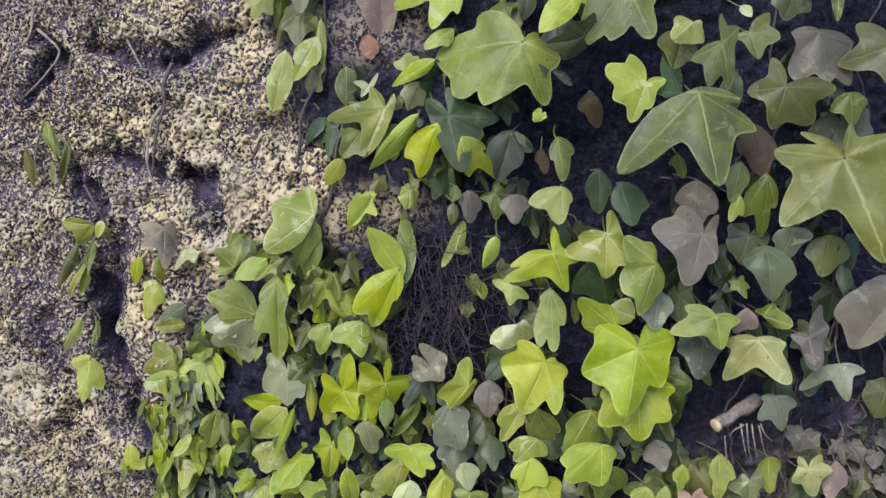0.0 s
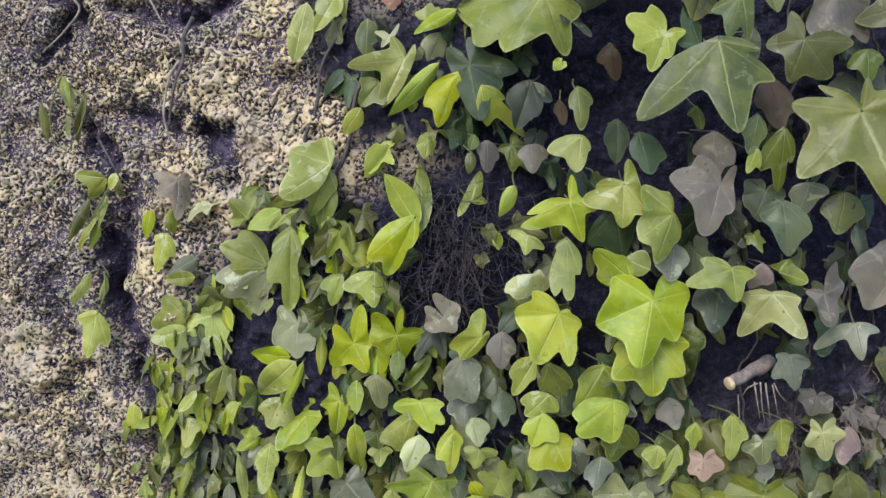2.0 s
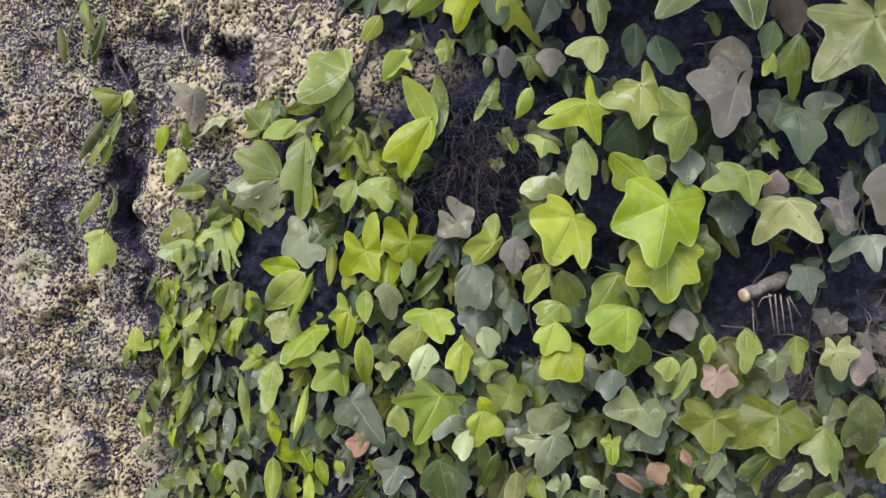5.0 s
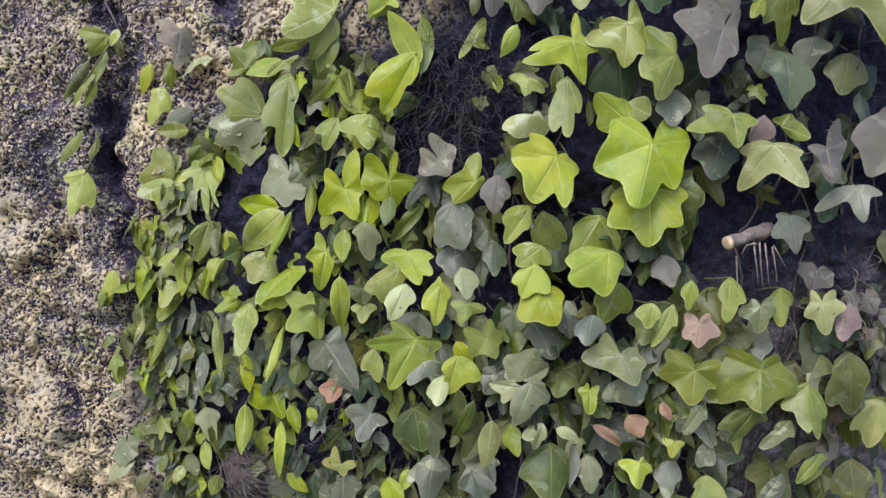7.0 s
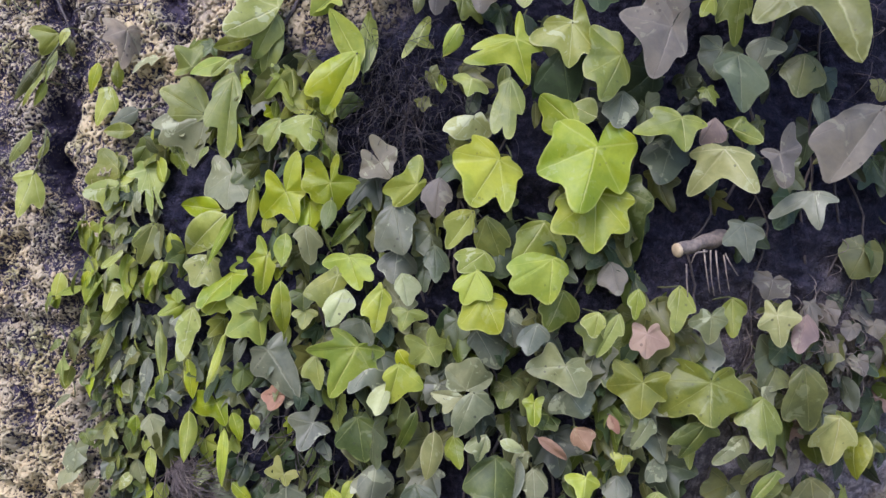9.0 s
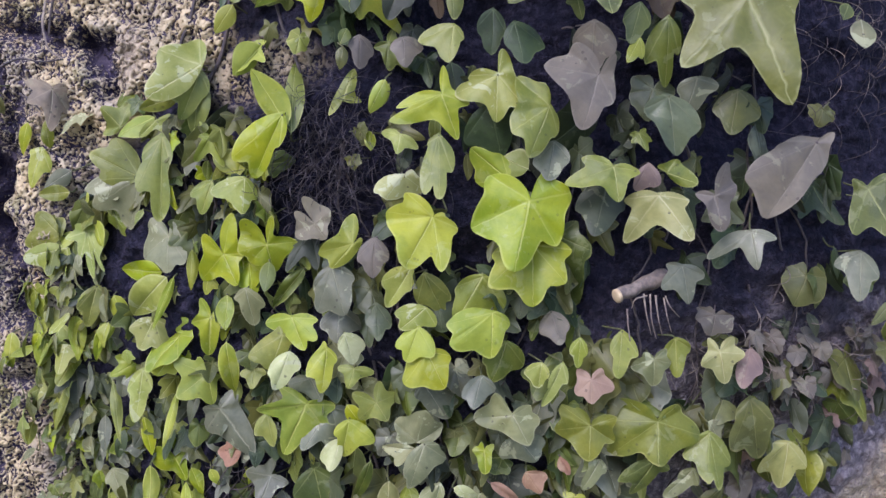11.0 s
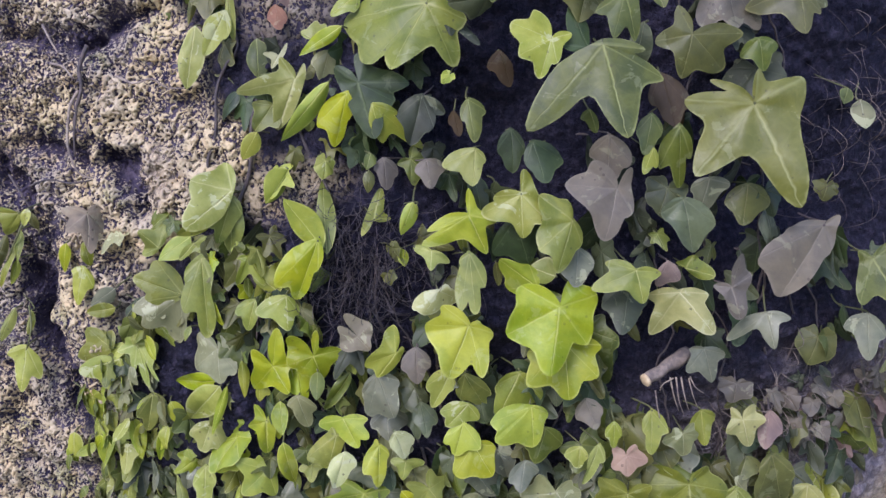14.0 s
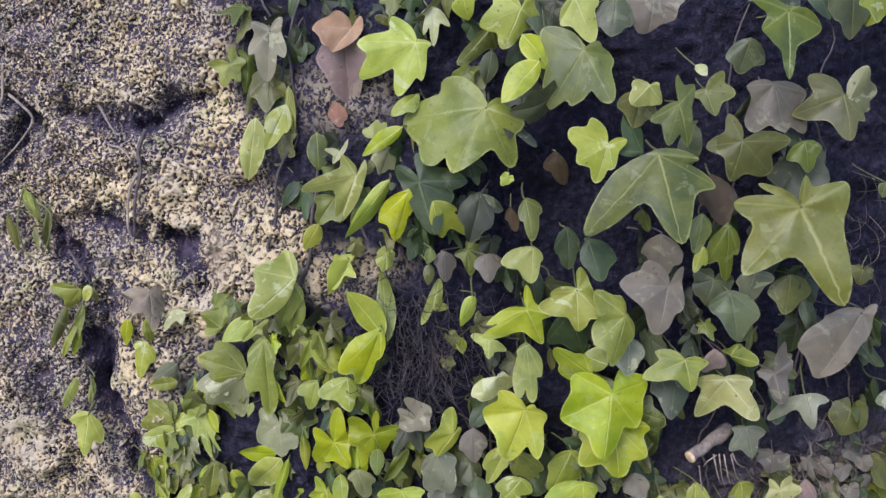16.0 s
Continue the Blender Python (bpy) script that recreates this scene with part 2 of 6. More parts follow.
# ---- the bank ----
def value_noise(x, z, cell, seed):
    """Smooth noise from 0 to 1 on a square lattice of that cell."""
    rng = np.random.RandomState(seed)
    table = rng.rand(256, 256)
    gx, gz = x / cell, z / cell
    ix, iz = np.floor(gx).astype(int), np.floor(gz).astype(int)
    fx, fz = gx - ix, gz - iz
    fx, fz = fx * fx * (3 - 2 * fx), fz * fz * (3 - 2 * fz)
    a, b = table[ix % 256, iz % 256], table[(ix + 1) % 256, iz % 256]
    c, d = table[ix % 256, (iz + 1) % 256], table[(ix + 1) % 256, (iz + 1) % 256]
    return (a * (1 - fx) + b * fx) * (1 - fz) + (c * (1 - fx) + d * fx) * fz


def bank_y(x, z):
    """The bank's mean face, which swells towards the middle and falls back on both sides."""
    x, u = np.clip(x, -0.52, 0.52), np.clip(z, 0.62, 1.5) - 1.05
    return (0.6193 - 0.0869 * u + 0.5396 * u ** 2 - 0.2071 * x - 0.2050 * x * u - 0.6764 * x * u ** 2 + 0.6166 * x ** 2 - 0.1209 * x ** 2 * u + 0.0617 * x ** 2 * u ** 2 + 0.5791 * x ** 3 + 0.4521 * x ** 3 * u)


def groove(x, z, ax, az, bx, bz, wide):
    """1 on the line from a to b, falling to 0 beside it."""
    dx, dz = bx - ax, bz - az
    k = np.clip(((x - ax) * dx + (z - az) * dz) / (dx * dx + dz * dz), 0, 1)
    return np.exp(-((x - ax - k * dx) ** 2 + (z - az - k * dz) ** 2) / (wide * wide))


def ivy_edge(z):
    """How far the bare rock reaches at each height."""
    return np.interp(z, [0.70, 0.84, 0.93, 0.965, 1.03, 1.09, 1.12, 1.155, 1.21, 1.25, 1.29, 1.40], [-0.20, -0.225, -0.24, -0.232, -0.205, -0.155, -0.115, -0.075, -0.10, -0.112, -0.13, -0.15])


def bank_relief(x, z):
    """How far each point of the bank stands out from its mean face, and its masks."""
    wob = (value_noise(x, z, 0.03, 3) - 0.5) * 0.05 + (value_noise(x, z, 0.009, 4) - 0.5) * 0.02
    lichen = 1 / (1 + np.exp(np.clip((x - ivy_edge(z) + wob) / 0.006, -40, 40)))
    patch = np.exp(-((x + 0.045) / 0.05) ** 2 - ((z - 1.265) / 0.035) ** 2) + np.exp(-((x + 0.035) / 0.04) ** 2 - ((z - 1.140) / 0.020) ** 2) + np.exp(-((x + 0.075) / 0.028) ** 2 - ((z - 1.128) / 0.024) ** 2)
    lichen = np.maximum(lichen, np.clip(patch * 1.4 - 0.5 + wob * 8, 0, 1) * 0.58)
    edge = 0.30 + 1.1 * (z - 0.80)
    sand = 1 / (1 + np.exp(np.clip(-(x - edge - 0.035 + wob * 1.3) / 0.012, -40, 40))) * (z < 0.95)
    sx, sz = (value_noise(x, z, 0.003, 12) - 0.5) * 0.0022, (value_noise(x, z, 0.003, 13) - 0.5) * 0.0022
    u, v = 0.83 * x + 0.56 * z + sx, -0.56 * x + 0.83 * z + sz
    tan = np.exp(-((x + 0.150) / 0.014) ** 2 - ((z - 1.145) / 0.03) ** 2) + 0.8 * np.exp(-((x + 0.215) / 0.016) ** 2 - ((z - 1.105) / 0.02) ** 2)
    sand = np.maximum(sand, np.clip(tan * 1.3 - 0.35 + wob * 10, 0, 1) * 0.75)
    # fewer pale crumbs in the hollows, whose shade is painted in this way
    crumb = 0.68 * value_noise(u, v, 0.00165, 5) + 0.22 * value_noise(v + 0.4, u, 0.0042, 6) + 0.32 * (value_noise(x, z, 0.03, 14) - 0.5) + 0.20 * (value_noise(x, z, 0.013, 10) - 0.5) + 0.14 * (value_noise(x, z, 0.0055, 16) - 0.5) + 0.02 - 0.085 * np.clip((z - 1.262) / 0.02, 0, 1) * np.clip((x + 0.41) / 0.03, 0, 1) + 0.07 * np.clip((0.92 - z) / 0.06, 0, 1)
    crumb = np.clip((crumb - 0.36) / 0.28, 0, 1)
    crumb = crumb * crumb * (3 - 2 * crumb)
    out = (value_noise(x, z, 0.11, 7) - 0.5) * 0.022 + (value_noise(x, z, 0.045, 8) - 0.5) * 0.016 + (value_noise(x, z, 0.02, 9) - 0.5) * 0.008
    out = out + lichen * (crumb * 0.0030 + (value_noise(x, z, 0.013, 10) - 0.5) * 0.009 + (value_noise(x, z, 0.0055, 16) - 0.5) * 0.004) + (1 - lichen) * (value_noise(x, z, 0.006, 11) - 0.5) * 0.006
    # a hollow behind the large leaves
    out = out - 0.045 / (1 + np.exp(np.clip(-(x - 0.045) / 0.015, -40, 40))) / (1 + np.exp(np.clip(-(z - 1.09) / 0.015, -40, 40)))
    # fissures with ragged sides: the ledge, the hole, the long crack, and lesser ones
    gx, gz = x + (value_noise(x, z, 0.014, 17) - 0.5) * 0.014, z + (value_noise(x, z, 0.014, 18) - 0.5) * 0.014
    deep = 0.0
    for depth, wide, *ends in (
        (0.017, 0.008, -0.275, 1.258, -0.207, 1.247), (0.020, 0.008, -0.207, 1.247, -0.155, 1.264),
        (0.018, 0.009, -0.187, 1.160, -0.172, 1.154), (0.021, 0.010, -0.254, 1.172, -0.215, 1.160), (0.016, 0.009, -0.187, 1.152, -0.162, 1.131),
        (0.018, 0.019, -0.260, 1.095, -0.268, 1.056), (0.026, 0.010, -0.276, 1.060, -0.268, 1.025), (0.027, 0.011, -0.268, 1.025, -0.240, 0.960),
        (0.023, 0.011, -0.297, 1.162, -0.270, 1.120), (0.016, 0.008, -0.329, 1.272, -0.313, 1.255), (0.016, 0.007, -0.313, 1.255, -0.342, 1.218),
        (0.012, 0.012, -0.335, 1.030, -0.320, 0.990), (0.012, 0.008, -0.345, 0.930, -0.300, 0.965),
        (0.012, 0.008, -0.312, 0.850, -0.290, 0.790), (0.012, 0.007, -0.345, 0.752, -0.285, 0.745), (0.010, 0.007, -0.31, 0.90, -0.29, 0.87),
    ):
        deep = deep + depth * groove(gx, gz, *ends, wide)
    # fissures lose their pale crumbs: recess shade put into the colour
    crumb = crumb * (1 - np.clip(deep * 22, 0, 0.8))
    # dark mossy cover that thins the pale crumbs, with painted shade added below
    moss_shade = np.exp(-((x + 0.34) / 0.06) ** 2 - ((z - 1.26) / 0.05) ** 2) + np.exp(-((x + 0.25) / 0.05) ** 2 - ((z - 1.225) / 0.02) ** 2)
    moss_shade = moss_shade + np.exp(-((x + 0.34) / 0.05) ** 2 - ((z - 1.04) / 0.05) ** 2) + 0.8 * np.exp(-((x + 0.29) / 0.02) ** 2 - ((z - 1.15) / 0.03) ** 2) + 0.9 * np.exp(-((x + 0.28) / 0.06) ** 2 - ((z - 1.32) / 0.04) ** 2) + np.exp(-((x + 0.35) / 0.045) ** 2 - ((z - 1.32) / 0.05) ** 2) + 0.5 * np.exp(-((x + 0.20) / 0.05) ** 2 - ((z - 1.29) / 0.02) ** 2)
    moss_shade = moss_shade + np.exp(-((x + 0.37) / 0.09) ** 2 - ((z - 1.27) / 0.13) ** 2)
    # broad recess, hole and ledge darkened: their shade put into the mask
    moss_shade = moss_shade + 0.95 * np.exp(-((x + 0.238) / 0.034) ** 2 - ((z - 1.166) / 0.020) ** 2) + 0.7 * np.exp(-((x + 0.178) / 0.018) ** 2 - ((z - 1.150) / 0.022) ** 2) + 0.6 * np.exp(-((x + 0.215) / 0.03) ** 2 - ((z - 1.245) / 0.015) ** 2)
    crumb = crumb * (1 - 0.78 * np.clip(moss_shade + wob * 8, 0, 1))
    # where the loose ground lies and the painted haze with it
    litter_haze = 1 / (1 + np.exp(np.clip(-(x - 0.215 + wob) / 0.02, -40, 40))) / (1 + np.exp(np.clip((z - 0.968 + wob) / 0.014, -40, 40)))
    # the deepest fissures go darker still, as painted shade
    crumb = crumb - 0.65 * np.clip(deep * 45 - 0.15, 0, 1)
    return out - 0.95 * deep, np.clip(lichen, 0, 1), np.clip(sand, 0, 1), crumb, litter_haze


def build_bank():
    xs = np.concatenate([np.linspace(-6.0, -0.56, 40)[:-1], np.arange(-0.56, -0.42, 0.004), np.arange(-0.42, 0.0, 0.00068), np.arange(0.0, 0.55, 0.0026), np.linspace(0.55, 6.0, 40)])
    zs = np.concatenate([np.linspace(-0.05, 0.62, 18)[:-1], np.arange(0.62, 0.68, 0.004), np.arange(0.68, 1.37, 0.00070), np.arange(1.37, 1.48, 0.004), np.linspace(1.48, 2.6, 24)])
    x, z = np.meshgrid(xs, zs)
    out, lichen, sand, crumb, litter_haze = bank_relief(x, z)
    fall = np.clip((z - 1.7) / 0.9, 0, 1) ** 2 * 0.7 + np.clip(0.45 - z, 0, 1) * -0.35
    y = bank_y(x, z) - out + fall + np.clip(np.abs(x) - 0.6, 0, 6) * 0.12 + (value_noise(x, z, 0.5, 15) - 0.5) * 0.25 * np.clip(np.abs(x) - 0.7, 0, 1)
    # the top of the bank runs back as a slope
    back_y = np.array([0.25, 0.7, 1.5, 3.0, 6.0])[:, None]
    crown = 0.25 * np.sqrt(back_y) + 0.08 * np.sin(3 * xs[None] + 2 * back_y)
    x = np.vstack([x, np.repeat(xs[None], 5, 0)])
    y = np.vstack([y, y[-1:] + back_y])
    z = np.vstack([z, zs[-1] + crown])
    far = np.clip((np.abs(xs) - 0.5) / 0.1, 0, 1)[None]
    lichen, sand, crumb, litter_haze = (np.vstack([m, np.repeat(m[-1:], 5, 0)]) for m in (lichen, sand, crumb, litter_haze))
    lichen = lichen * (1 - far) + 0.55 * far
    sand, litter_haze, crumb = sand * (1 - far), litter_haze * (1 - far), crumb * (1 - far) + 0.5 * far
    n, k = x.shape
    mesh = bpy.data.meshes.new("bank")
    mesh.vertices.add(n * k)
    mesh.vertices.foreach_set("co", np.stack([x, y, z], -1).reshape(-1))
    i = (np.arange(n - 1)[:, None] * k + np.arange(k - 1)[None]).reshape(-1)
    quads = np.stack([i, i + 1, i + k + 1, i + k], -1)
    mesh.loops.add(quads.size)
    mesh.loops.foreach_set("vertex_index", quads.reshape(-1).astype(np.int32))
    mesh.polygons.add(len(quads))
    mesh.polygons.foreach_set("loop_start", (np.arange(len(quads)) * 4).astype(np.int32))
    mesh.polygons.foreach_set("use_smooth", np.ones(len(quads), dtype=bool))
    for name, values in (("lichen", lichen), ("sand", sand), ("crumb", crumb), ("litter_haze", litter_haze)):
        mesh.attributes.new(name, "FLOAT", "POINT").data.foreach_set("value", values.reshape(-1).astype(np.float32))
    mesh.update(calc_edges=True)
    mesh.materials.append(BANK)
    ob = new("rock_bank", mesh)
    return tagged(ob, "rough rock bank with pale lichen, dark soil and sandy earth", "rock face", kind="structure")


build_bank()


def build_ground():
    bm = bmesh.new()
    rings = [0.0, 0.5, 1, 2, 4, 8, 20, 80, 400, 2000]
    rows = []
    for r in rings:
        row = []
        for k in range(32):
            a = 2 * math.pi * k / 32
            row.append(bm.verts.new((r * math.cos(a), r * math.sin(a), 0.03 * math.sin(3 * a + r) * min(r, 1) - 0.02)))
        rows.append(row)
    for a, b in zip(rows, rows[1:]):
        for k in range(32):
            q = [a[k], b[k], b[(k + 1) % 32], a[(k + 1) % 32]]
            bm.faces.new(q)
    bmesh.ops.remove_doubles(bm, verts=bm.verts, dist=1e-5)
    mesh = bpy.data.meshes.new("ground")
    bm.to_mesh(mesh)
    m, nodes, link, bsdf = shader("grass_and_soil")
    link(mix(nodes, link, ramp(nodes, link, grain(nodes, link, 6, 5, 0.65), 0.4, 0.62), (0.06, 0.085, 0.03), (0.13, 0.10, 0.075)), bsdf.inputs["Base Color"])
    bsdf.inputs["Roughness"].default_value = 0.95
    mesh.materials.append(m)
    return tagged(new("ground", mesh), "dull grass and bare soil before the bank", "ground", kind="structure")


build_ground()


# ---- shapes ----
def part(name, bm, material, parent=None, label="", smooth=True):
    """One mesh object, under its thing if it has one."""
    mesh = bpy.data.meshes.new(name)
    bm.to_mesh(mesh)
    bm.free()
    if smooth:
        for f in mesh.polygons:
            f.use_smooth = True
    for m in material if isinstance(material, (list, tuple)) else [material]:
        mesh.materials.append(m)
    ob = new(name, mesh)
    if parent is not None:
        ob.parent = parent
    if label:
        tagged(ob, label)
    return ob


def tube(bm, points, radii, sides=6, index=0):
    """A round rod along the points."""
    points = [Vector(p) for p in points]
    rings = []
    for i, p in enumerate(points):
        way = (points[min(i + 1, len(points) - 1)] - points[max(i - 1, 0)]).normalized()
        side = way.cross(Vector((0.31, -0.9, 0.27))).normalized()
        other = way.cross(side)
        rings.append([bm.verts.new(p + (side * math.cos(a) + other * math.sin(a)) * radii[i]) for a in (2 * math.pi * k / sides for k in range(sides))])
    for a, b in zip(rings, rings[1:]):
        for k in range(sides):
            bm.faces.new((a[k], a[(k + 1) % sides], b[(k + 1) % sides], b[k])).material_index = index
    bm.faces.new(rings[0][::-1]).material_index = index
    bm.faces.new(rings[-1]).material_index = index


def bend(points, steps, wobble=0.0, rng=random):
    """A smooth line through the points."""
    points = [Vector(p) for p in points]
    out = []
    for i in range(len(points) - 1):
        p0, p1, p2, p3 = points[max(i - 1, 0)], points[i], points[i + 1], points[min(i + 2, len(points) - 1)]
        for s in range(steps):
            t = s / steps
            q = 0.5 * (2 * p1 + (p2 - p0) * t + (2 * p0 - 5 * p1 + 4 * p2 - p3) * t * t + (3 * p1 - p0 - 3 * p2 + p3) * t ** 3)
            out.append(q + Vector((rng.uniform(-1, 1), rng.uniform(-1, 1), rng.uniform(-1, 1))) * wobble)
    out.append(points[-1])
    return out


# lobes of a blade: angle from the tip in degrees and reach, from where the stalk meets it; and how shallow the bays between them are
LOBES = {
    "tri": (((0, 1.0), (54, 0.74), (-54, 0.74), (112, 0.50), (-112, 0.50)), 0.68),
    "five": (((0, 1.0), (55, 0.88), (-55, 0.88), (112, 0.66), (-112, 0.66)), 0.72),
    "bird": (((0, 1.0), (54, 0.90), (-54, 0.90), (115, 0.42), (-115, 0.42)), 0.56),
    "heart": (((0, 1.0), (48, 0.74), (-48, 0.74), (105, 0.60), (-105, 0.60), (150, 0.40), (-150, 0.40)), 0.97),
}


def outline(lobes, shallow, bulge, rng):
    """The edge of a lobed blade: from the notch at its stalk round all lobe tips, with full sides and bays between. A lobe is an angle and a reach; a bay of known depth has its reach below 0."""
    tips = sorted((radians(a), r) for a, r in lobes if r > 0)
    known = [(radians(a), -r) for a, r in lobes if r < 0]

    def at(a, r):
        return Vector((r * math.sin(a), r * math.cos(a)))
    bays = [at(max(-3.05, tips[0][0] - 0.75), 0.30 * tips[0][1])]
    for (a, r), (c, s) in zip(tips, tips[1:]):
        mid = (a * s + c * r) / (r + s) * 0.4 + (a + c) / 2 * 0.6
        reach = shallow * math.cos(min(c - a, 1.9) / 2) * 2 * r * s / (r + s) * rng.uniform(0.95, 1.05)
        given = [k for k in known if a < k[0] < c]
        bays.append(at(given[0][0], 0.9 * given[0][1]) if given else at(mid, reach))
    bays.append(at(min(3.05, tips[-1][0] + 0.75), 0.30 * tips[-1][1]))
    line = [at(-3.1, 0.06)]
    for k, (a, r) in enumerate(tips):
        tip = at(a, r)
        for start, end, hook in ((bays[k], tip, 0.62), (tip, bays[k + 1], 0.38)):
            side = end - start
            belly = start.lerp(end, hook) + Vector((-side.y, side.x)) * bulge * rng.uniform(0.75, 1.2)
            for s in range(7):
                t = s / 7
                line.append(start * (1 - t) ** 2 + belly * 2 * t * (1 - t) + end * t * t)
    line.append(bays[-1])
    line.append(at(3.1, 0.06))
    for _ in range(2):
        line = [line[0]] + [(a + 2 * p + c) / 4 for a, p, c in zip(line, line[1:], line[2:])] + [line[-1]]
    return line


def vein_angle(tips):
    """Turns an angle on a blade into the one at which the leaf's pattern has the vein of that lobe."""
    tips = sorted(radians(a) for a, r in tips if r > 0)
    right = [a for a in tips if a > 0.12][:2]
    left = [a for a in reversed(tips) if a < -0.12][:2]
    frm = [-math.pi] + left[::-1] + [0.0] + right + [math.pi]
    to = [-math.pi] + [-v for v in (0.98, 1.95)[:len(left)]][::-1] + [0.0] + list((0.98, 1.95)[:len(right)]) + [math.pi]
    return lambda a: float(np.interp(a, frm, to))


def blade(kind, length, wide, rng, fat=0.5, tips=None):
    """A leaf blade in its own axes: stalk end at 0, tip along y, face along z."""
    bm = bmesh.new()
    uvs = bm.loops.layers.uv.new("UVMap")
    rims = bm.verts.layers.float.new("rim")
    fold, arch, wave, turned = rng.uniform(0.05, 0.5), rng.uniform(-0.1, 0.95), rng.uniform(0.02, 0.075), rng.uniform(0, 6.28)
    ribs = [rng.uniform(-0.16, 0.16) for _ in range(5)]
    ribs = dict(zip((-3.15, -1.95, -0.98, 0.0, 0.98, 1.95, 3.15), [0.0] + ribs + [0.0]))
    puff = [rng.uniform(-0.02, 0.24) for _ in range(6)]
    stops = sorted(ribs)
    skew, twist = rng.uniform(-0.12, 0.12), rng.uniform(-0.35, 0.35)
    turned_vein = vein_angle(tips) if tips else None
    if tips:
        # a large leaf lies flatter and creases along its main rib
        arch, skew, fold, puff = arch * 0.5, 0.0, fold * 0.95, [v * 0.6 for v in puff]
        ribs = {k: v * 1.45 for k, v in ribs.items()}

    def lift(x, y):
        r = math.hypot(x, y)
        a = math.atan2(x, y)
        k = max(0, min(5, sum(a > v for v in stops) - 1))
        s = (a - stops[k]) / (stops[k + 1] - stops[k])
        # each lobe lies in a plane of its own, puffed up between the sunken ribs
        ridge = ribs[stops[k]] * (1 - s) + ribs[stops[k + 1]] * s + puff[k] * max(0.0, 4 * s * (1 - s)) ** 0.7 * (1.1 - 0.5 * r)
        z = -fold * (math.sqrt(x * x + 0.012) - 0.11) * 0.8 - arch * y * abs(y) * 0.45 + ridge * r * min(1.0, 0.25 + 1.3 * r)
        return z + wave * math.sin(5 * a + turned) * r + 0.3 * wave * math.sin(11 * x + 7 * y + turned) + twist * x * y * 0.5

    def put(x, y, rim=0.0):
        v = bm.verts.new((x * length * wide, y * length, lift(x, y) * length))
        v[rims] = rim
        if turned_vein:
            a, r = turned_vein(math.atan2(x, y)), math.hypot(x, y)
            return v, (r * math.sin(a), r * math.cos(a))
        return v, (x, y)

    if kind == "oval":
        rows = []
        for i in range(13):
            v = i / 12
            half = 0.31 * math.sin(math.pi * min(1, v ** 0.8 * 1.0)) ** 0.75 if 0 < v < 1 else 0.004
            mid = skew * math.sin(math.pi * v) * 0.5
            rows.append([put(mid + half * u + wave * 0.2 * math.sin(9 * v + turned + u), v, float(abs(u) == 1)) for u in (-1, -0.66, -0.3, 0, 0.3, 0.66, 1)])
        for a, b in zip(rows, rows[1:]):
            for k in range(6):
                q = (a[k], b[k], b[k + 1], a[k + 1])
                f = bm.faces.new([p[0] for p in q[::-1]])
                for loop, p in zip(f.loops, q[::-1]):
                    loop[uvs].uv = p[1]
    else:
        if tips:
            edge = outline(tips, min(0.95, 0.06 + 0.92 * fat), min(0.25, max(0.15, 0.15 + 0.6 * (fat - 0.6))), rng)
        else:
            ways, shallow = LOBES[kind]
            ways = [(a + rng.uniform(-8, 8), r * rng.uniform(0.82, 1.1) if a else r) for a, r in ways]
            edge = outline(ways, shallow * rng.uniform(0.9, 1.05), rng.uniform(0.15, 0.26), rng)
        edge = [p * (1 + 0.008 * math.sin(1.1 * n + turned) + rng.uniform(-0.005, 0.005)) for n, p in enumerate(edge)]
        centre = put(0, 0)
        rings = []
        for k in (0.14, 0.34, 0.56, 0.76, 0.9, 1.0):
            bent = skew * k * k
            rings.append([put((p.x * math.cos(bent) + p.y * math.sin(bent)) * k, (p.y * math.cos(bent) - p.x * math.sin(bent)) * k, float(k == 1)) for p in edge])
        for k in range(len(edge) - 1):
            faces = [(centre, rings[0][k + 1], rings[0][k])]
            faces += [(a[k], a[k + 1], b[k + 1], b[k]) for a, b in zip(rings, rings[1:])]
            for q in faces:
                f = bm.faces.new([p[0] for p in q])
                for loop, p in zip(f.loops, q):
                    loop[uvs].uv = p[1]
    bm.normal_update()
    return bm


leaf_random = random.Random(11)
FACING = Matrix(((-1, 0, 0), (0, 0, -1), (0, -1, 0))).to_4x4()


def vine(label):
    """An ivy plant: an empty that holds its stems and leaves."""
    ob = new("ivy_vine")
    return tagged(ob, label, "ivy", "ivy vines on the bank")


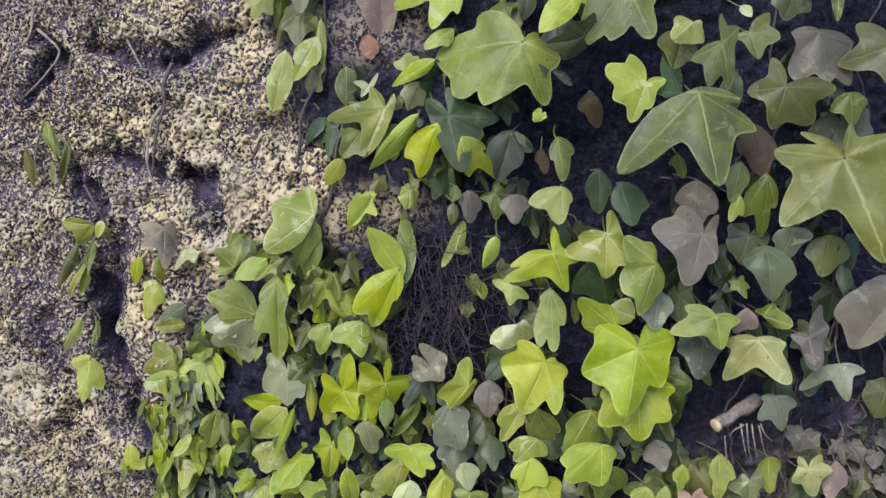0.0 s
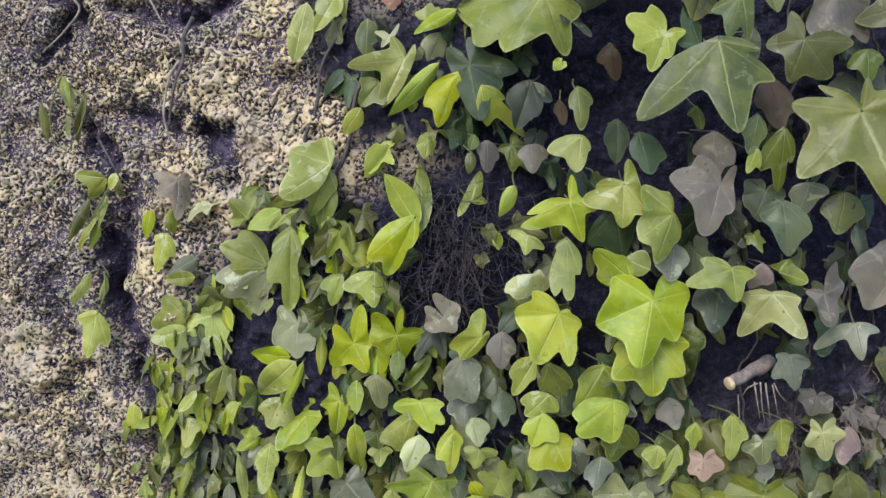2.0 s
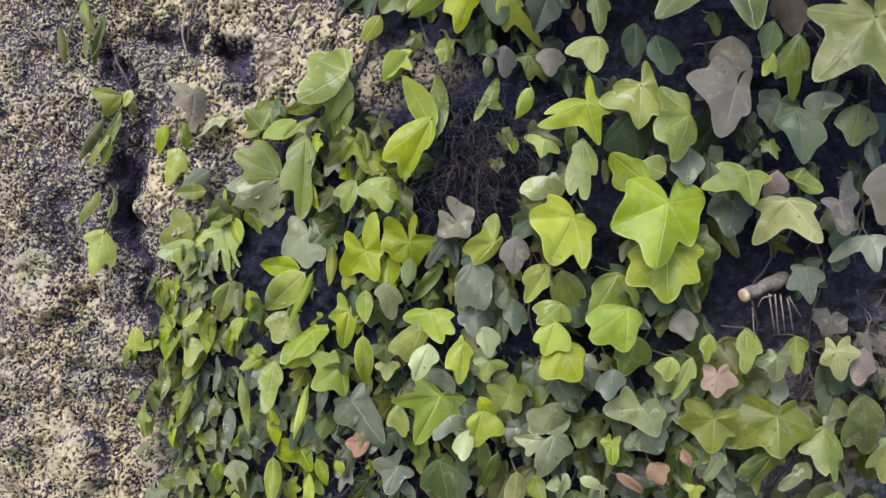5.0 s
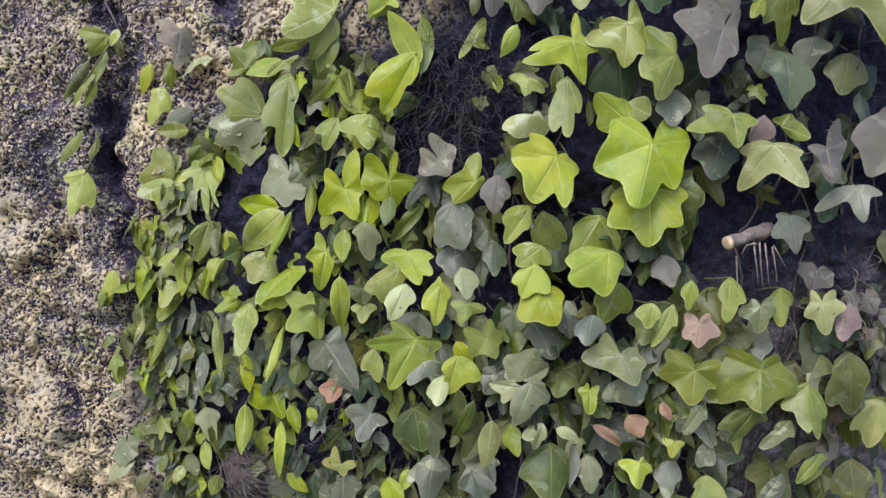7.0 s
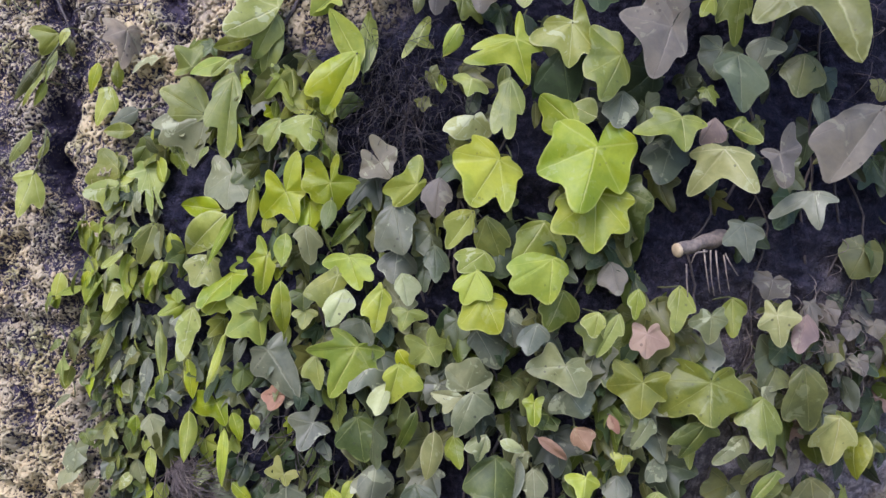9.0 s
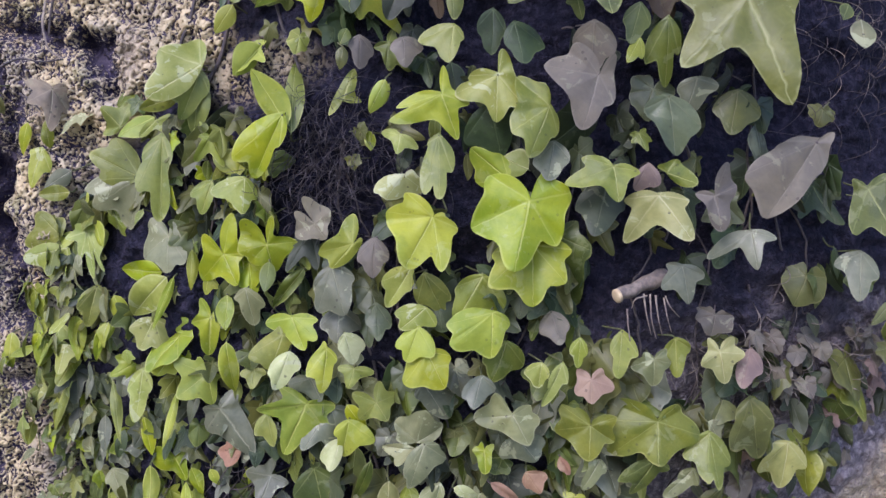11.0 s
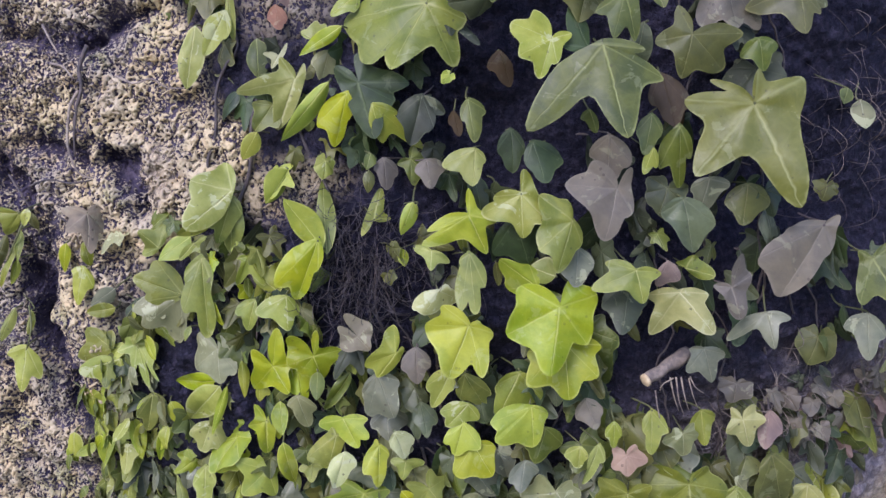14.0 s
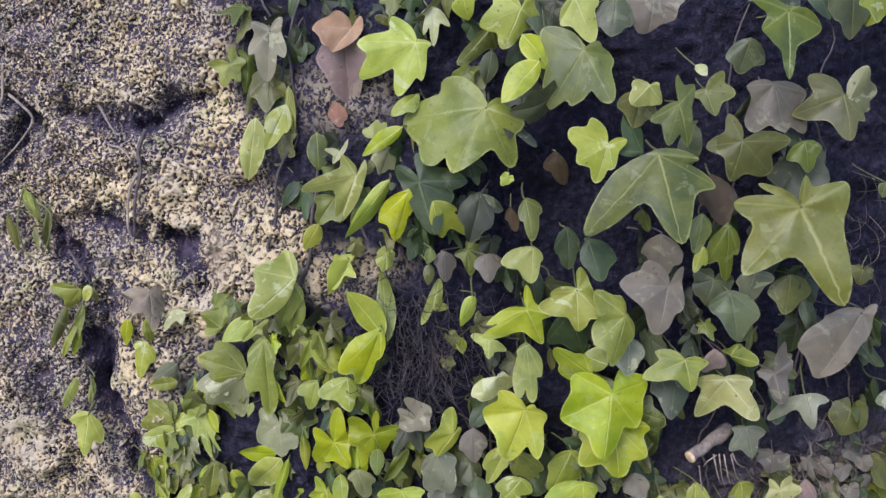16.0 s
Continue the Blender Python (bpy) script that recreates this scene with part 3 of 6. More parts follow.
def leaf(plant, kind, tone, x, y, z, length, wide=1.0, hang=0.0, tilt=12.0, turn=0.0, fat=0.5, tips=None):
    """One leaf in metres and degrees. hang: how far its tip swings to the right of straight down; tilt: its tip comes forward; turn: it turns about its own length. tips: angle and reach of each lobe of a large leaf, fat: their half width."""
    rng = leaf_random
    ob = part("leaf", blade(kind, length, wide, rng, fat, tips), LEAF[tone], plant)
    ob.matrix_basis = Matrix.Translation((x, y, z)) @ FACING @ Matrix.Rotation(radians(hang), 4, "Z") @ Matrix.Rotation(radians(tilt), 4, "X") @ Matrix.Rotation(radians(turn), 4, "Y")
    # stalk: from the blade back and up to the stem behind
    back = ob.matrix_basis.inverted()
    goal = Vector((x + rng.uniform(-0.012, 0.012), min(y + 0.035, float(bank_y(x, z)) + 0.004), z + rng.uniform(-0.004, 0.012)))
    start = Vector((0, 0, -0.0004))
    dip = Vector((0, -0.06 * length, -0.20 * length))
    end = back @ goal
    line = bend([start, dip, (dip + end) / 2 + Vector((0, 0, -0.1 * length)), end], 4)
    bm = bmesh.new()
    w = 0.0005 + 0.007 * length
    tube(bm, line, [w * (1 - 0.25 * i / len(line)) for i in range(len(line))], 5)
    part("stalk", bm, DRY_STEM if tone in ("taupe", "mauve", "rust", "brown", "dusky") else STEM, ob)
    return ob


def stems(plant, x, z_low, z_high, count, seed):
    """Woody stems that climb the bank under the leaves."""
    rng = random.Random(seed)
    for k in range(count):
        px = x + rng.uniform(-0.05, 0.05)
        points, z = [], z_low
        while z < z_high:
            px += rng.uniform(-0.017, 0.017)
            points.append((px, float(bank_y(px, z)) - rng.uniform(0.001, 0.007), z))
            z += rng.uniform(0.02, 0.045)
        line = bend(points, 4, 0.0008, rng)
        bm = bmesh.new()
        r = rng.uniform(0.0008, 0.0016)
        tube(bm, line, [r * (1.1 - 0.5 * i / len(line)) for i in range(len(line))], 6)
        part("stem", bm, ROOT, plant, "thin dark woody stem")


# ---- ivy ----
upper_ivy = vine("ivy with pale green leaves at the lichen rock")
leaf(upper_ivy, "lobed", "pale", 0.007, 0.608, 1.294, 0.0379, 1.00, -24, 12, 8, 0.68, ((0, 1.00), (39, 1.19), (72, 1.06), (117, 0.66), (-29, 0.67), (-109, 0.28), (26, -0.57), (55, -0.94), (-21, -0.63)))
leaf(upper_ivy, "lobed", "sage", 0.050, 0.588, 1.250, 0.0487, 1.00, -31, 12, 12, 0.83, ((0, 1.00), (18, 1.09), (61, 1.17), (104, 0.75), (-51, 0.88), (-96, 0.56), (-152, 0.23), (14, -0.92), (-36, -0.56), (40, -1.13)))
leaf(upper_ivy, "lobed", "pale", 0.075, 0.589, 1.311, 0.0284, 1.00, -25, 0, -8, 0.73, ((0, 1.00), (46, 1.00), (-76, 0.70), (-174, 0.62), (106, 0.78)))
leaf(upper_ivy, "lobed", "green", 0.056, 0.601, 1.300, 0.0331, 1.00, -45, 2, -14, 0.78, ((0, 1.00), (-66, 0.43), (30, 0.28)))
leaf(upper_ivy, "oval", "bluish", 0.057, 0.607, 1.286, 0.0225, 0.90, -14, 3, -8)
leaf(upper_ivy, "lobed", "cream", 0.019, 0.618, 1.316, 0.0248, 1.00, 1, 14, -6, 0.50, ((0, 1.00), (66, 0.35), (-46, 0.70), (22, 0.74)))
leaf(upper_ivy, "lobed", "dark", 0.004, 0.595, 1.203, 0.0383, 1.00, 12, 15, 4, 0.78, ((0, 1.00), (141, 0.52), (-173, 0.54), (-77, 0.85), (-49, 0.64)))
leaf(upper_ivy, "lobed", "young", 0.012, 0.592, 1.189, 0.0259, 1.00, 10, 2, -2, 0.55, ((0, 1.00), (-37, 1.76), (-59, 0.70), (-23, -0.88)))
leaf(upper_ivy, "lobed", "dusky", 0.044, 0.589, 1.193, 0.0333, 1.00, -16, 14, -6, 0.97, ((0, 1.00), (-32, 0.66), (35, 0.66)))
leaf(upper_ivy, "lobed", "dusky", 0.044, 0.590, 1.193, 0.0190, 1.00, 47, 16, 10, 0.97, ((0, 1.00), (128, 0.53)))
leaf(upper_ivy, "lobed", "pale", -0.039, 0.611, 1.208, 0.0376, 1.00, -24, 7, -0, 0.55, ((0, 1.00), (55, 1.09), (126, 0.48), (-172, 0.35), (38, -0.46)))
leaf(upper_ivy, "oval", "young", -0.016, 0.602, 1.205, 0.0497, 0.42, -42, 8, -6)
leaf(upper_ivy, "lobed", "young", -0.004, 0.596, 1.197, 0.0366, 1.00, -17, 2, -3, 0.88, ((0, 1.00), (31, 0.80), (-22, 0.42)))
leaf(upper_ivy, "lobed", "sage", -0.056, 0.616, 1.192, 0.0215, 1.00, -37, 15, 4, 0.88, ((0, 1.00), (64, 0.62), (-49, 0.76)))
leaf(upper_ivy, "oval", "young", -0.068, 0.617, 1.175, 0.0215, 0.95, -31, 5, -12)
leaf(upper_ivy, "lobed", "pale", -0.089, 0.621, 1.136, 0.0427, 1.00, -52, 13, 10, 0.88, ((0, 1.00), (55, 0.67), (118, 0.53)))
leaf(upper_ivy, "oval", "sage", -0.090, 0.629, 1.127, 0.0357, 0.73, -13, 13, 8)
leaf(upper_ivy, "oval", "pale", -0.110, 0.647, 1.249, 0.0452, 0.63, -10, 11, 7)
leaf(upper_ivy, "lobed", "pale", -0.087, 0.637, 1.256, 0.0338, 1.00, -28, 11, -6, 0.93, ((0, 1.00), (22, 0.60), (-33, 0.49)))
leaf(upper_ivy, "oval", "sage", -0.084, 0.640, 1.270, 0.0333, 0.34, 1, 12, 5)
leaf(upper_ivy, "oval", "olive", -0.110, 0.659, 1.277, 0.0264, 0.40, -19, 15, 4)
leaf(upper_ivy, "lobed", "sage", -0.127, 0.661, 1.287, 0.0141, 1.00, 25, 0, 1, 0.68, ((0, 1.00), (121, 1.29), (-144, 1.05), (-75, 0.87), (51, 1.26)))
leaf(upper_ivy, "lobed", "drab", -0.094, 0.643, 1.308, 0.0357, 1.00, -7, 11, -1, 0.73, ((0, 1.00), (38, 0.63), (-34, 0.60), (113, 0.41), (-144, 0.38), (30, -0.56), (-20, -0.49)))
leaf(upper_ivy, "lobed", "apricot", -0.036, 0.620, 1.306, 0.0206, 1.00, -43, 10, 8, 0.97, ((0, 1.00), (53, 1.27), (103, 0.71), (-180, 0.53), (22, 1.06)))
leaf(upper_ivy, "lobed", "mauve", -0.041, 0.628, 1.303, 0.0483, 1.00, -1, 10, 7, 0.97, ((0, 1.00), (52, 0.54), (-40, 0.54)))
leaf(upper_ivy, "lobed", "rust", -0.050, 0.623, 1.257, 0.0169, 1.00, 9, 6, 10, 0.97, ((0, 1.00), (49, 0.62), (-24, 0.77)))
leaf(upper_ivy, "oval", "green", -0.066, 0.634, 1.237, 0.0265, 1.11, -3, 11, 13)
leaf(upper_ivy, "lobed", "cream", -0.050, 0.618, 1.224, 0.0097, 1.00, -33, 8, 1, 0.55, ((0, 1.00), (-175, 1.15), (71, 1.12)))
leaf(upper_ivy, "lobed", "pale", -0.025, 0.607, 1.233, 0.0097, 1.00, -124, -4, 12, 0.88, ((0, 1.00), (98, 1.46), (70, 1.33)))
leaf(upper_ivy, "oval", "young", -0.005, 0.602, 1.240, 0.0335, 0.54, -58, 11, 6)
leaf(upper_ivy, "lobed", "greyish", -0.015, 0.612, 1.225, 0.0205, 1.00, -24, 3, 8, 0.88, ((0, 1.00), (-51, 0.82), (43, 0.75)))
leaf(upper_ivy, "lobed", "sage", 0.006, 0.610, 1.260, 0.0233, 1.00, -56, 11, -2, 0.88, ((0, 1.00), (-41, 0.52)))
leaf(upper_ivy, "lobed", "sage", -0.151, 0.647, 1.096, 0.0187, 1.00, -137, -2, -10, 0.78, ((0, 1.00), (61, 0.96), (-68, 0.86)))
leaf(upper_ivy, "lobed", "pale", -0.121, 0.631, 1.100, 0.0176, 1.00, -45, 3, -7, 0.55, ((0, 1.00), (-162, 0.64), (-70, 0.47)))
leaf(upper_ivy, "oval", "sage", -0.106, 0.628, 1.116, 0.0274, 0.69, -69, 5, -12)
leaf(upper_ivy, "lobed", "sage", -0.090, 0.623, 1.132, 0.0350, 1.00, -19, 9, -13, 0.88, ((0, 1.00), (22, 0.76), (-45, 0.40)))
leaf(upper_ivy, "oval", "young", -0.027, 0.597, 1.097, 0.0413, 0.68, -147, -1, -4)
leaf(upper_ivy, "oval", "sage", -0.025, 0.600, 1.092, 0.0507, 0.43, -179, -5, 3)
leaf(upper_ivy, "lobed", "young", -0.029, 0.590, 1.103, 0.0437, 1.00, -23, 7, -4, 0.83, ((0, 1.00), (24, 0.97), (-19, 0.45)))
leaf(upper_ivy, "lobed", "shade_brown", 0.064, 0.594, 1.182, 0.0171, 1.00, 10, 10, 4, 0.88, ((0, 1.00), (39, 0.49)))
leaf(upper_ivy, "oval", "young", 0.039, 0.604, 1.323, 0.0164, 1.49, 10, 4, 7)
leaf(upper_ivy, "tri", "green", -0.005, 0.633, 1.327, 0.0162, 1.22, -18, 19, 9)
leaf(upper_ivy, "oval", "green", -0.129, 0.682, 1.271, 0.0197, 1.04, -20, 11, 2)
leaf(upper_ivy, "heart", "young", 0.062, 0.581, 1.205, 0.0079, 0.98, -45, 20, 9)
leaf(upper_ivy, "tri", "young", -0.055, 0.616, 1.149, 0.0236, 1.00, -16, 21, 42)
leaf(upper_ivy, "tri", "green", -0.139, 0.649, 1.114, 0.0128, 1.05, -32, 19, 3)
leaf(upper_ivy, "oval", "young", -0.126, 0.643, 1.103, 0.0274, 1.00, -61, 21, 27)
leaf(upper_ivy, "bird", "green", -0.157, 0.657, 1.109, 0.0236, 0.65, 134, 1, -53)
leaf(upper_ivy, "heart", "olive", 0.019, 0.593, 1.095, 0.0126, 1.00, 38, 17, 41)
leaf(upper_ivy, "tri", "cream", -0.185, 0.669, 1.107, 0.0224, 1.00, -54, 17, 45)
leaf(upper_ivy, "oval", "young", -0.048, 0.613, 1.149, 0.0280, 1.00, -38, 19, -49)
leaf(upper_ivy, "heart", "pale", -0.022, 0.604, 1.154, 0.0127, 1.00, -4, 19, -28)
leaf(upper_ivy, "oval", "green", 0.009, 0.594, 1.158, 0.0113, 1.17, -19, 25, 1)
leaf(upper_ivy, "oval", "olive", 0.007, 0.594, 1.147, 0.0144, 0.91, -4, 13, -10)
leaf(upper_ivy, "oval", "young", 0.025, 0.592, 1.095, 0.0119, 1.00, 10, 24, -6)
leaf(upper_ivy, "oval", "bluish", -0.087, 0.630, 1.096, 0.0243, 1.00, 126, -7, 51)

broad_ivy = vine("large-leaved ivy with broad green and bluish leaves")
leaf(broad_ivy, "lobed", "green", 0.112, 0.573, 1.283, 0.0423, 1.00, -35, 7, 12, 0.88, ((0, 1.00), (-20, 0.83), (-58, 0.92), (-105, 0.47), (-152, 0.26), (90, 0.76), (-42, -0.64)))
leaf(broad_ivy, "oval", "young", 0.075, 0.586, 1.295, 0.0297, 0.95, 37, 14, -11)
leaf(broad_ivy, "oval", "young", 0.084, 0.573, 1.278, 0.0356, 0.80, -46, 4, 1)
leaf(broad_ivy, "lobed", "pale", 0.108, 0.580, 1.316, 0.0316, 1.00, 20, 15, 7, 0.78, ((0, 1.00), (53, 0.59), (-58, 0.50)))
leaf(broad_ivy, "lobed", "bluish", 0.135, 0.582, 1.315, 0.0257, 1.00, -12, 13, -10, 0.97, ((0, 1.00), (-46, 0.79), (30, 0.83)))
leaf(broad_ivy, "lobed", "pale", 0.125, 0.569, 1.223, 0.0256, 1.00, -19, 9, 5, 0.78, ((0, 1.00), (46, 0.90), (96, 1.08), (133, 0.81), (-123, 0.54), (66, -0.81), (-28, 0.62)))
leaf(broad_ivy, "lobed", "pale", 0.151, 0.565, 1.259, 0.0185, 1.00, -50, 15, 5, 0.97, ((0, 1.00), (-87, 0.76), (63, 0.58), (-159, 0.35)))
leaf(broad_ivy, "lobed", "dull", 0.149, 0.576, 1.254, 0.0225, 1.00, -14, 14, -6, 0.93, ((0, 1.00), (56, 0.86), (-45, 0.77)))
leaf(broad_ivy, "lobed", "green", 0.169, 0.563, 1.247, 0.0302, 1.00, 16, 3, -10, 0.68, ((0, 1.00), (31, 0.91), (77, 0.65), (-168, 0.61), (-112, 0.62), (12, -0.64)))
leaf(broad_ivy, "lobed", "dull", 0.188, 0.570, 1.254, 0.0179, 1.00, 19, 5, 3, 0.78, ((0, 1.00), (-63, 1.07), (-117, 0.91), (93, 0.49)))
leaf(broad_ivy, "oval", "cream", 0.182, 0.571, 1.270, 0.0100, 1.14, 42, 11, -5)
leaf(broad_ivy, "lobed", "green", 0.238, 0.565, 1.300, 0.0456, 1.00, -6, 13, -1, 0.55, ((0, 1.00), (-73, 0.59), (51, 0.53), (100, 0.61), (-8, -0.54), (13, -0.66)))
leaf(broad_ivy, "lobed", "bluish", 0.220, 0.580, 1.284, 0.0224, 1.00, -21, 8, 6, 0.97, ((0, 1.00), (37, 0.87), (-52, 0.81)))
leaf(broad_ivy, "lobed", "taupe", 0.234, 0.578, 1.255, 0.0315, 1.00, 14, 16, -13, 0.83, ((0, 1.00), (40, 1.02), (-25, 1.25), (104, 0.55), (-62, 0.76)))
leaf(broad_ivy, "lobed", "olive", 0.276, 0.569, 1.246, 0.0305, 1.00, 3, 14, -13, 0.68, ((0, 1.00), (75, 1.00), (130, 0.84), (-35, 0.71)))
leaf(broad_ivy, "lobed", "greyish", 0.279, 0.570, 1.243, 0.0239, 1.00, 154, -2, 2, 0.83, ((0, 1.00), (55, 1.06), (87, 0.90)))
leaf(broad_ivy, "lobed", "pale", 0.294, 0.570, 1.312, 0.0229, 1.00, 7, 1, -9, 0.88, ((0, 1.00), (60, 0.71), (-38, 0.99)))
leaf(broad_ivy, "lobed", "olive", 0.210, 0.564, 1.221, 0.0269, 1.00, -14, 3, 7, 0.68, ((0, 1.00), (71, 0.85), (142, 0.77), (-55, 1.11), (-102, 1.17), (-19, -0.83)))
leaf(broad_ivy, "lobed", "green", 0.254, 0.575, 1.217, 0.0201, 1.00, 11, 15, -4, 0.88, ((0, 1.00), (-66, 0.68), (62, 0.76)))
leaf(broad_ivy, "lobed", "dull", 0.245, 0.556, 1.178, 0.0733, 1.00, 21, 8, 8, 0.55, ((0, 1.00), (62, 0.79), (118, 0.59), (143, 0.43), (-94, 0.46), (-153, 0.29), (91, -0.44), (30, -0.41), (-43, -0.41), (142, -0.23)))
leaf(broad_ivy, "lobed", "green", 0.154, 0.554, 1.217, 0.0603, 1.00, 11, 12, 8, 0.50, ((0, 1.00), (56, 1.19), (-47, 0.69), (-69, 0.43), (31, -0.49), (-29, -0.59)))
leaf(broad_ivy, "lobed", "ashen", 0.223, 0.575, 1.132, 0.0242, 1.00, -16, 1, 12, 0.88, ((0, 1.00), (49, 0.54), (-89, 0.57)))
leaf(broad_ivy, "lobed", "olive", 0.250, 0.583, 1.126, 0.0271, 1.00, -7, 5, 3, 0.97, ((0, 1.00), (46, 0.67), (-61, 0.77)))
leaf(broad_ivy, "lobed", "taupe", 0.300, 0.584, 1.097, 0.0545, 1.00, -31, 5, 12, 0.97, ((0, 1.00), (34, 0.85), (61, 0.34), (-154, 0.22), (-46, 0.30)))
leaf(broad_ivy, "lobed", "bluish", 0.206, 0.573, 1.120, 0.0361, 1.00, 10, 5, -5, 0.93, ((0, 1.00), (72, 0.49), (-40, 0.75)))
leaf(broad_ivy, "lobed", "taupe", 0.162, 0.562, 1.130, 0.0349, 1.00, -15, 1, -10, 0.83, ((0, 1.00), (83, 0.96), (-43, 0.53), (-161, 0.47), (127, 0.69)))
leaf(broad_ivy, "lobed", "green", 0.186, 0.570, 1.174, 0.0262, 1.00, -13, 16, -9, 0.97, ((0, 1.00), (31, 0.57), (-45, 0.51)))
leaf(broad_ivy, "lobed", "young", 0.186, 0.568, 1.153, 0.0184, 1.00, -27, 16, 1, 0.78, ((0, 1.00), (-38, 0.66)))
leaf(broad_ivy, "lobed", "green", 0.203, 0.570, 1.166, 0.0405, 1.00, 2, 4, 3, 0.68, ((0, 1.00), (27, 0.71), (-18, 0.55)))
leaf(broad_ivy, "lobed", "green", 0.148, 0.573, 1.179, 0.0157, 1.00, 17, 7, -2, 0.78, ((0, 1.00), (65, 0.53)))
leaf(broad_ivy, "lobed", "dark", 0.112, 0.573, 1.161, 0.0286, 1.00, 11, 15, -13, 0.97, ((0, 1.00), (33, 0.55), (-48, 0.82)))
leaf(broad_ivy, "lobed", "dark", 0.099, 0.577, 1.169, 0.0272, 1.00, 2, 13, -10, 0.97, ((0, 1.00), (40, 0.58), (-31, 0.59)))
leaf(broad_ivy, "lobed", "green", 0.340, 0.600, 1.070, 0.0376, 1.00, 26, 3, 0, 0.68, ((0, 1.00), (-97, 0.57), (49, 0.87), (148, 0.33)))
leaf(broad_ivy, "lobed", "shade_brown", 0.095, 0.588, 1.218, 0.0240, 1.00, 17, 1, -3, 0.88, ((0, 1.00), (57, 0.54)))
leaf(broad_ivy, "lobed", "shade_brown", 0.203, 0.579, 1.184, 0.0204, 1.00, 7, 7, 3, 0.97, ((0, 1.00), (39, 0.77)))
leaf(broad_ivy, "lobed", "taupe", 0.159, 0.569, 1.162, 0.0309, 1.00, -2, 0, 8, 0.90, ((0, 1.00), (48, 0.55), (-40, 0.71)))
leaf(broad_ivy, "lobed", "shade_brown", 0.194, 0.577, 1.198, 0.0345, 1.00, 12, 14, 9, 0.90, ((0, 1.00), (40, 0.53), (-26, 0.76)))
leaf(broad_ivy, "lobed", "dark", 0.148, 0.574, 1.217, 0.0290, 1.00, -159, -2, 14, 0.80, ((0, 1.00), (-62, 0.62)))
leaf(broad_ivy, "heart", "taupe", 0.159, 0.584, 1.311, 0.0213, 1.50, -10, 10, 8)
leaf(broad_ivy, "oval", "young", 0.315, 0.609, 1.308, 0.0194, 1.60, -15, 18, -7)
leaf(broad_ivy, "heart", "bluish", 0.089, 0.576, 1.253, 0.0245, 1.00, -58, 24, -51)
leaf(broad_ivy, "heart", "bluish", 0.199, 0.586, 1.126, 0.0197, 1.28, -19, 6, 1)
leaf(broad_ivy, "heart", "dark", 0.268, 0.601, 1.120, 0.0187, 0.95, 10, 22, 3)
leaf(broad_ivy, "tri", "green", 0.190, 0.577, 1.098, 0.0131, 0.91, 21, 25, 2)
leaf(broad_ivy, "oval", "greyish", 0.331, 0.604, 1.176, 0.0201, 1.32, 2, 13, -9)
leaf(broad_ivy, "oval", "green", 0.380, 0.630, 1.144, 0.0317, 0.95, -12, 21, -5)
leaf(broad_ivy, "oval", "green", 0.379, 0.628, 1.177, 0.0182, 1.32, -9, 8, -2)
leaf(broad_ivy, "oval", "green", 0.320, 0.598, 1.184, 0.0108, 1.59, -17, 11, -9)
leaf(broad_ivy, "heart", "olive", 0.314, 0.613, 1.120, 0.0113, 1.60, -17, 11, -2)

crack_ivy = vine("small ivy shoots rooted in a rock crack")
leaf(crack_ivy, "oval", "young", -0.229, 0.677, 1.099, 0.0241, 0.69, -16, 3, 4)
leaf(crack_ivy, "lobed", "pale", -0.217, 0.674, 1.080, 0.0294, 1.00, -15, 15, 3, 0.78, ((0, 1.00), (-36, 0.55), (70, 0.33)))
leaf(crack_ivy, "oval", "sage", -0.213, 0.671, 1.100, 0.0192, 0.72, 2, 2, 5)
leaf(crack_ivy, "oval", "ashen", -0.191, 0.663, 1.065, 0.0244, 0.86, -57, 11, -4)
leaf(crack_ivy, "oval", "sage", -0.193, 0.665, 1.050, 0.0227, 0.83, -83, 3, -5)
leaf(crack_ivy, "oval", "sage", -0.284, 0.700, 1.047, 0.0299, 0.47, -30, 10, 11)
leaf(crack_ivy, "oval", "sage", -0.273, 0.703, 1.044, 0.0197, 0.44, -6, 10, 7)
leaf(crack_ivy, "lobed", "pale", -0.279, 0.700, 1.015, 0.0373, 1.00, -10, 1, 2, 0.68, ((0, 1.00), (65, 0.48), (-26, 0.77)))
leaf(crack_ivy, "oval", "sage", -0.275, 0.698, 1.098, 0.0376, 0.33, -28, 14, 6)
leaf(crack_ivy, "oval", "olive", -0.288, 0.710, 1.104, 0.0385, 0.37, -26, 7, 1)
leaf(crack_ivy, "oval", "sage", -0.277, 0.699, 1.085, 0.0213, 0.54, -21, 5, -6)
leaf(crack_ivy, "lobed", "sage", -0.270, 0.695, 1.121, 0.0235, 1.00, -93, 15, -9, 0.73, ((0, 1.00), (-60, 0.92)))
leaf(crack_ivy, "oval", "pale", -0.260, 0.689, 1.125, 0.0143, 0.94, -21, 2, 2)
leaf(crack_ivy, "oval", "olive", -0.333, 0.728, 1.178, 0.0313, 0.39, 9, 3, -9)
leaf(crack_ivy, "oval", "sage", -0.314, 0.723, 1.200, 0.0314, 0.39, 10, 10, 5)
leaf(crack_ivy, "oval", "olive", -0.291, 0.712, 1.187, 0.0421, 0.24, -16, 1, -0)
leaf(crack_ivy, "oval", "olive", -0.308, 0.717, 1.169, 0.0211, 0.42, 14, 15, -5)
leaf(crack_ivy, "oval", "olive", -0.317, 0.725, 1.199, 0.0303, 0.54, 28, 14, -10)
leaf(crack_ivy, "oval", "sage", -0.270, 0.696, 1.109, 0.0290, 0.37, -9, 7, 13)
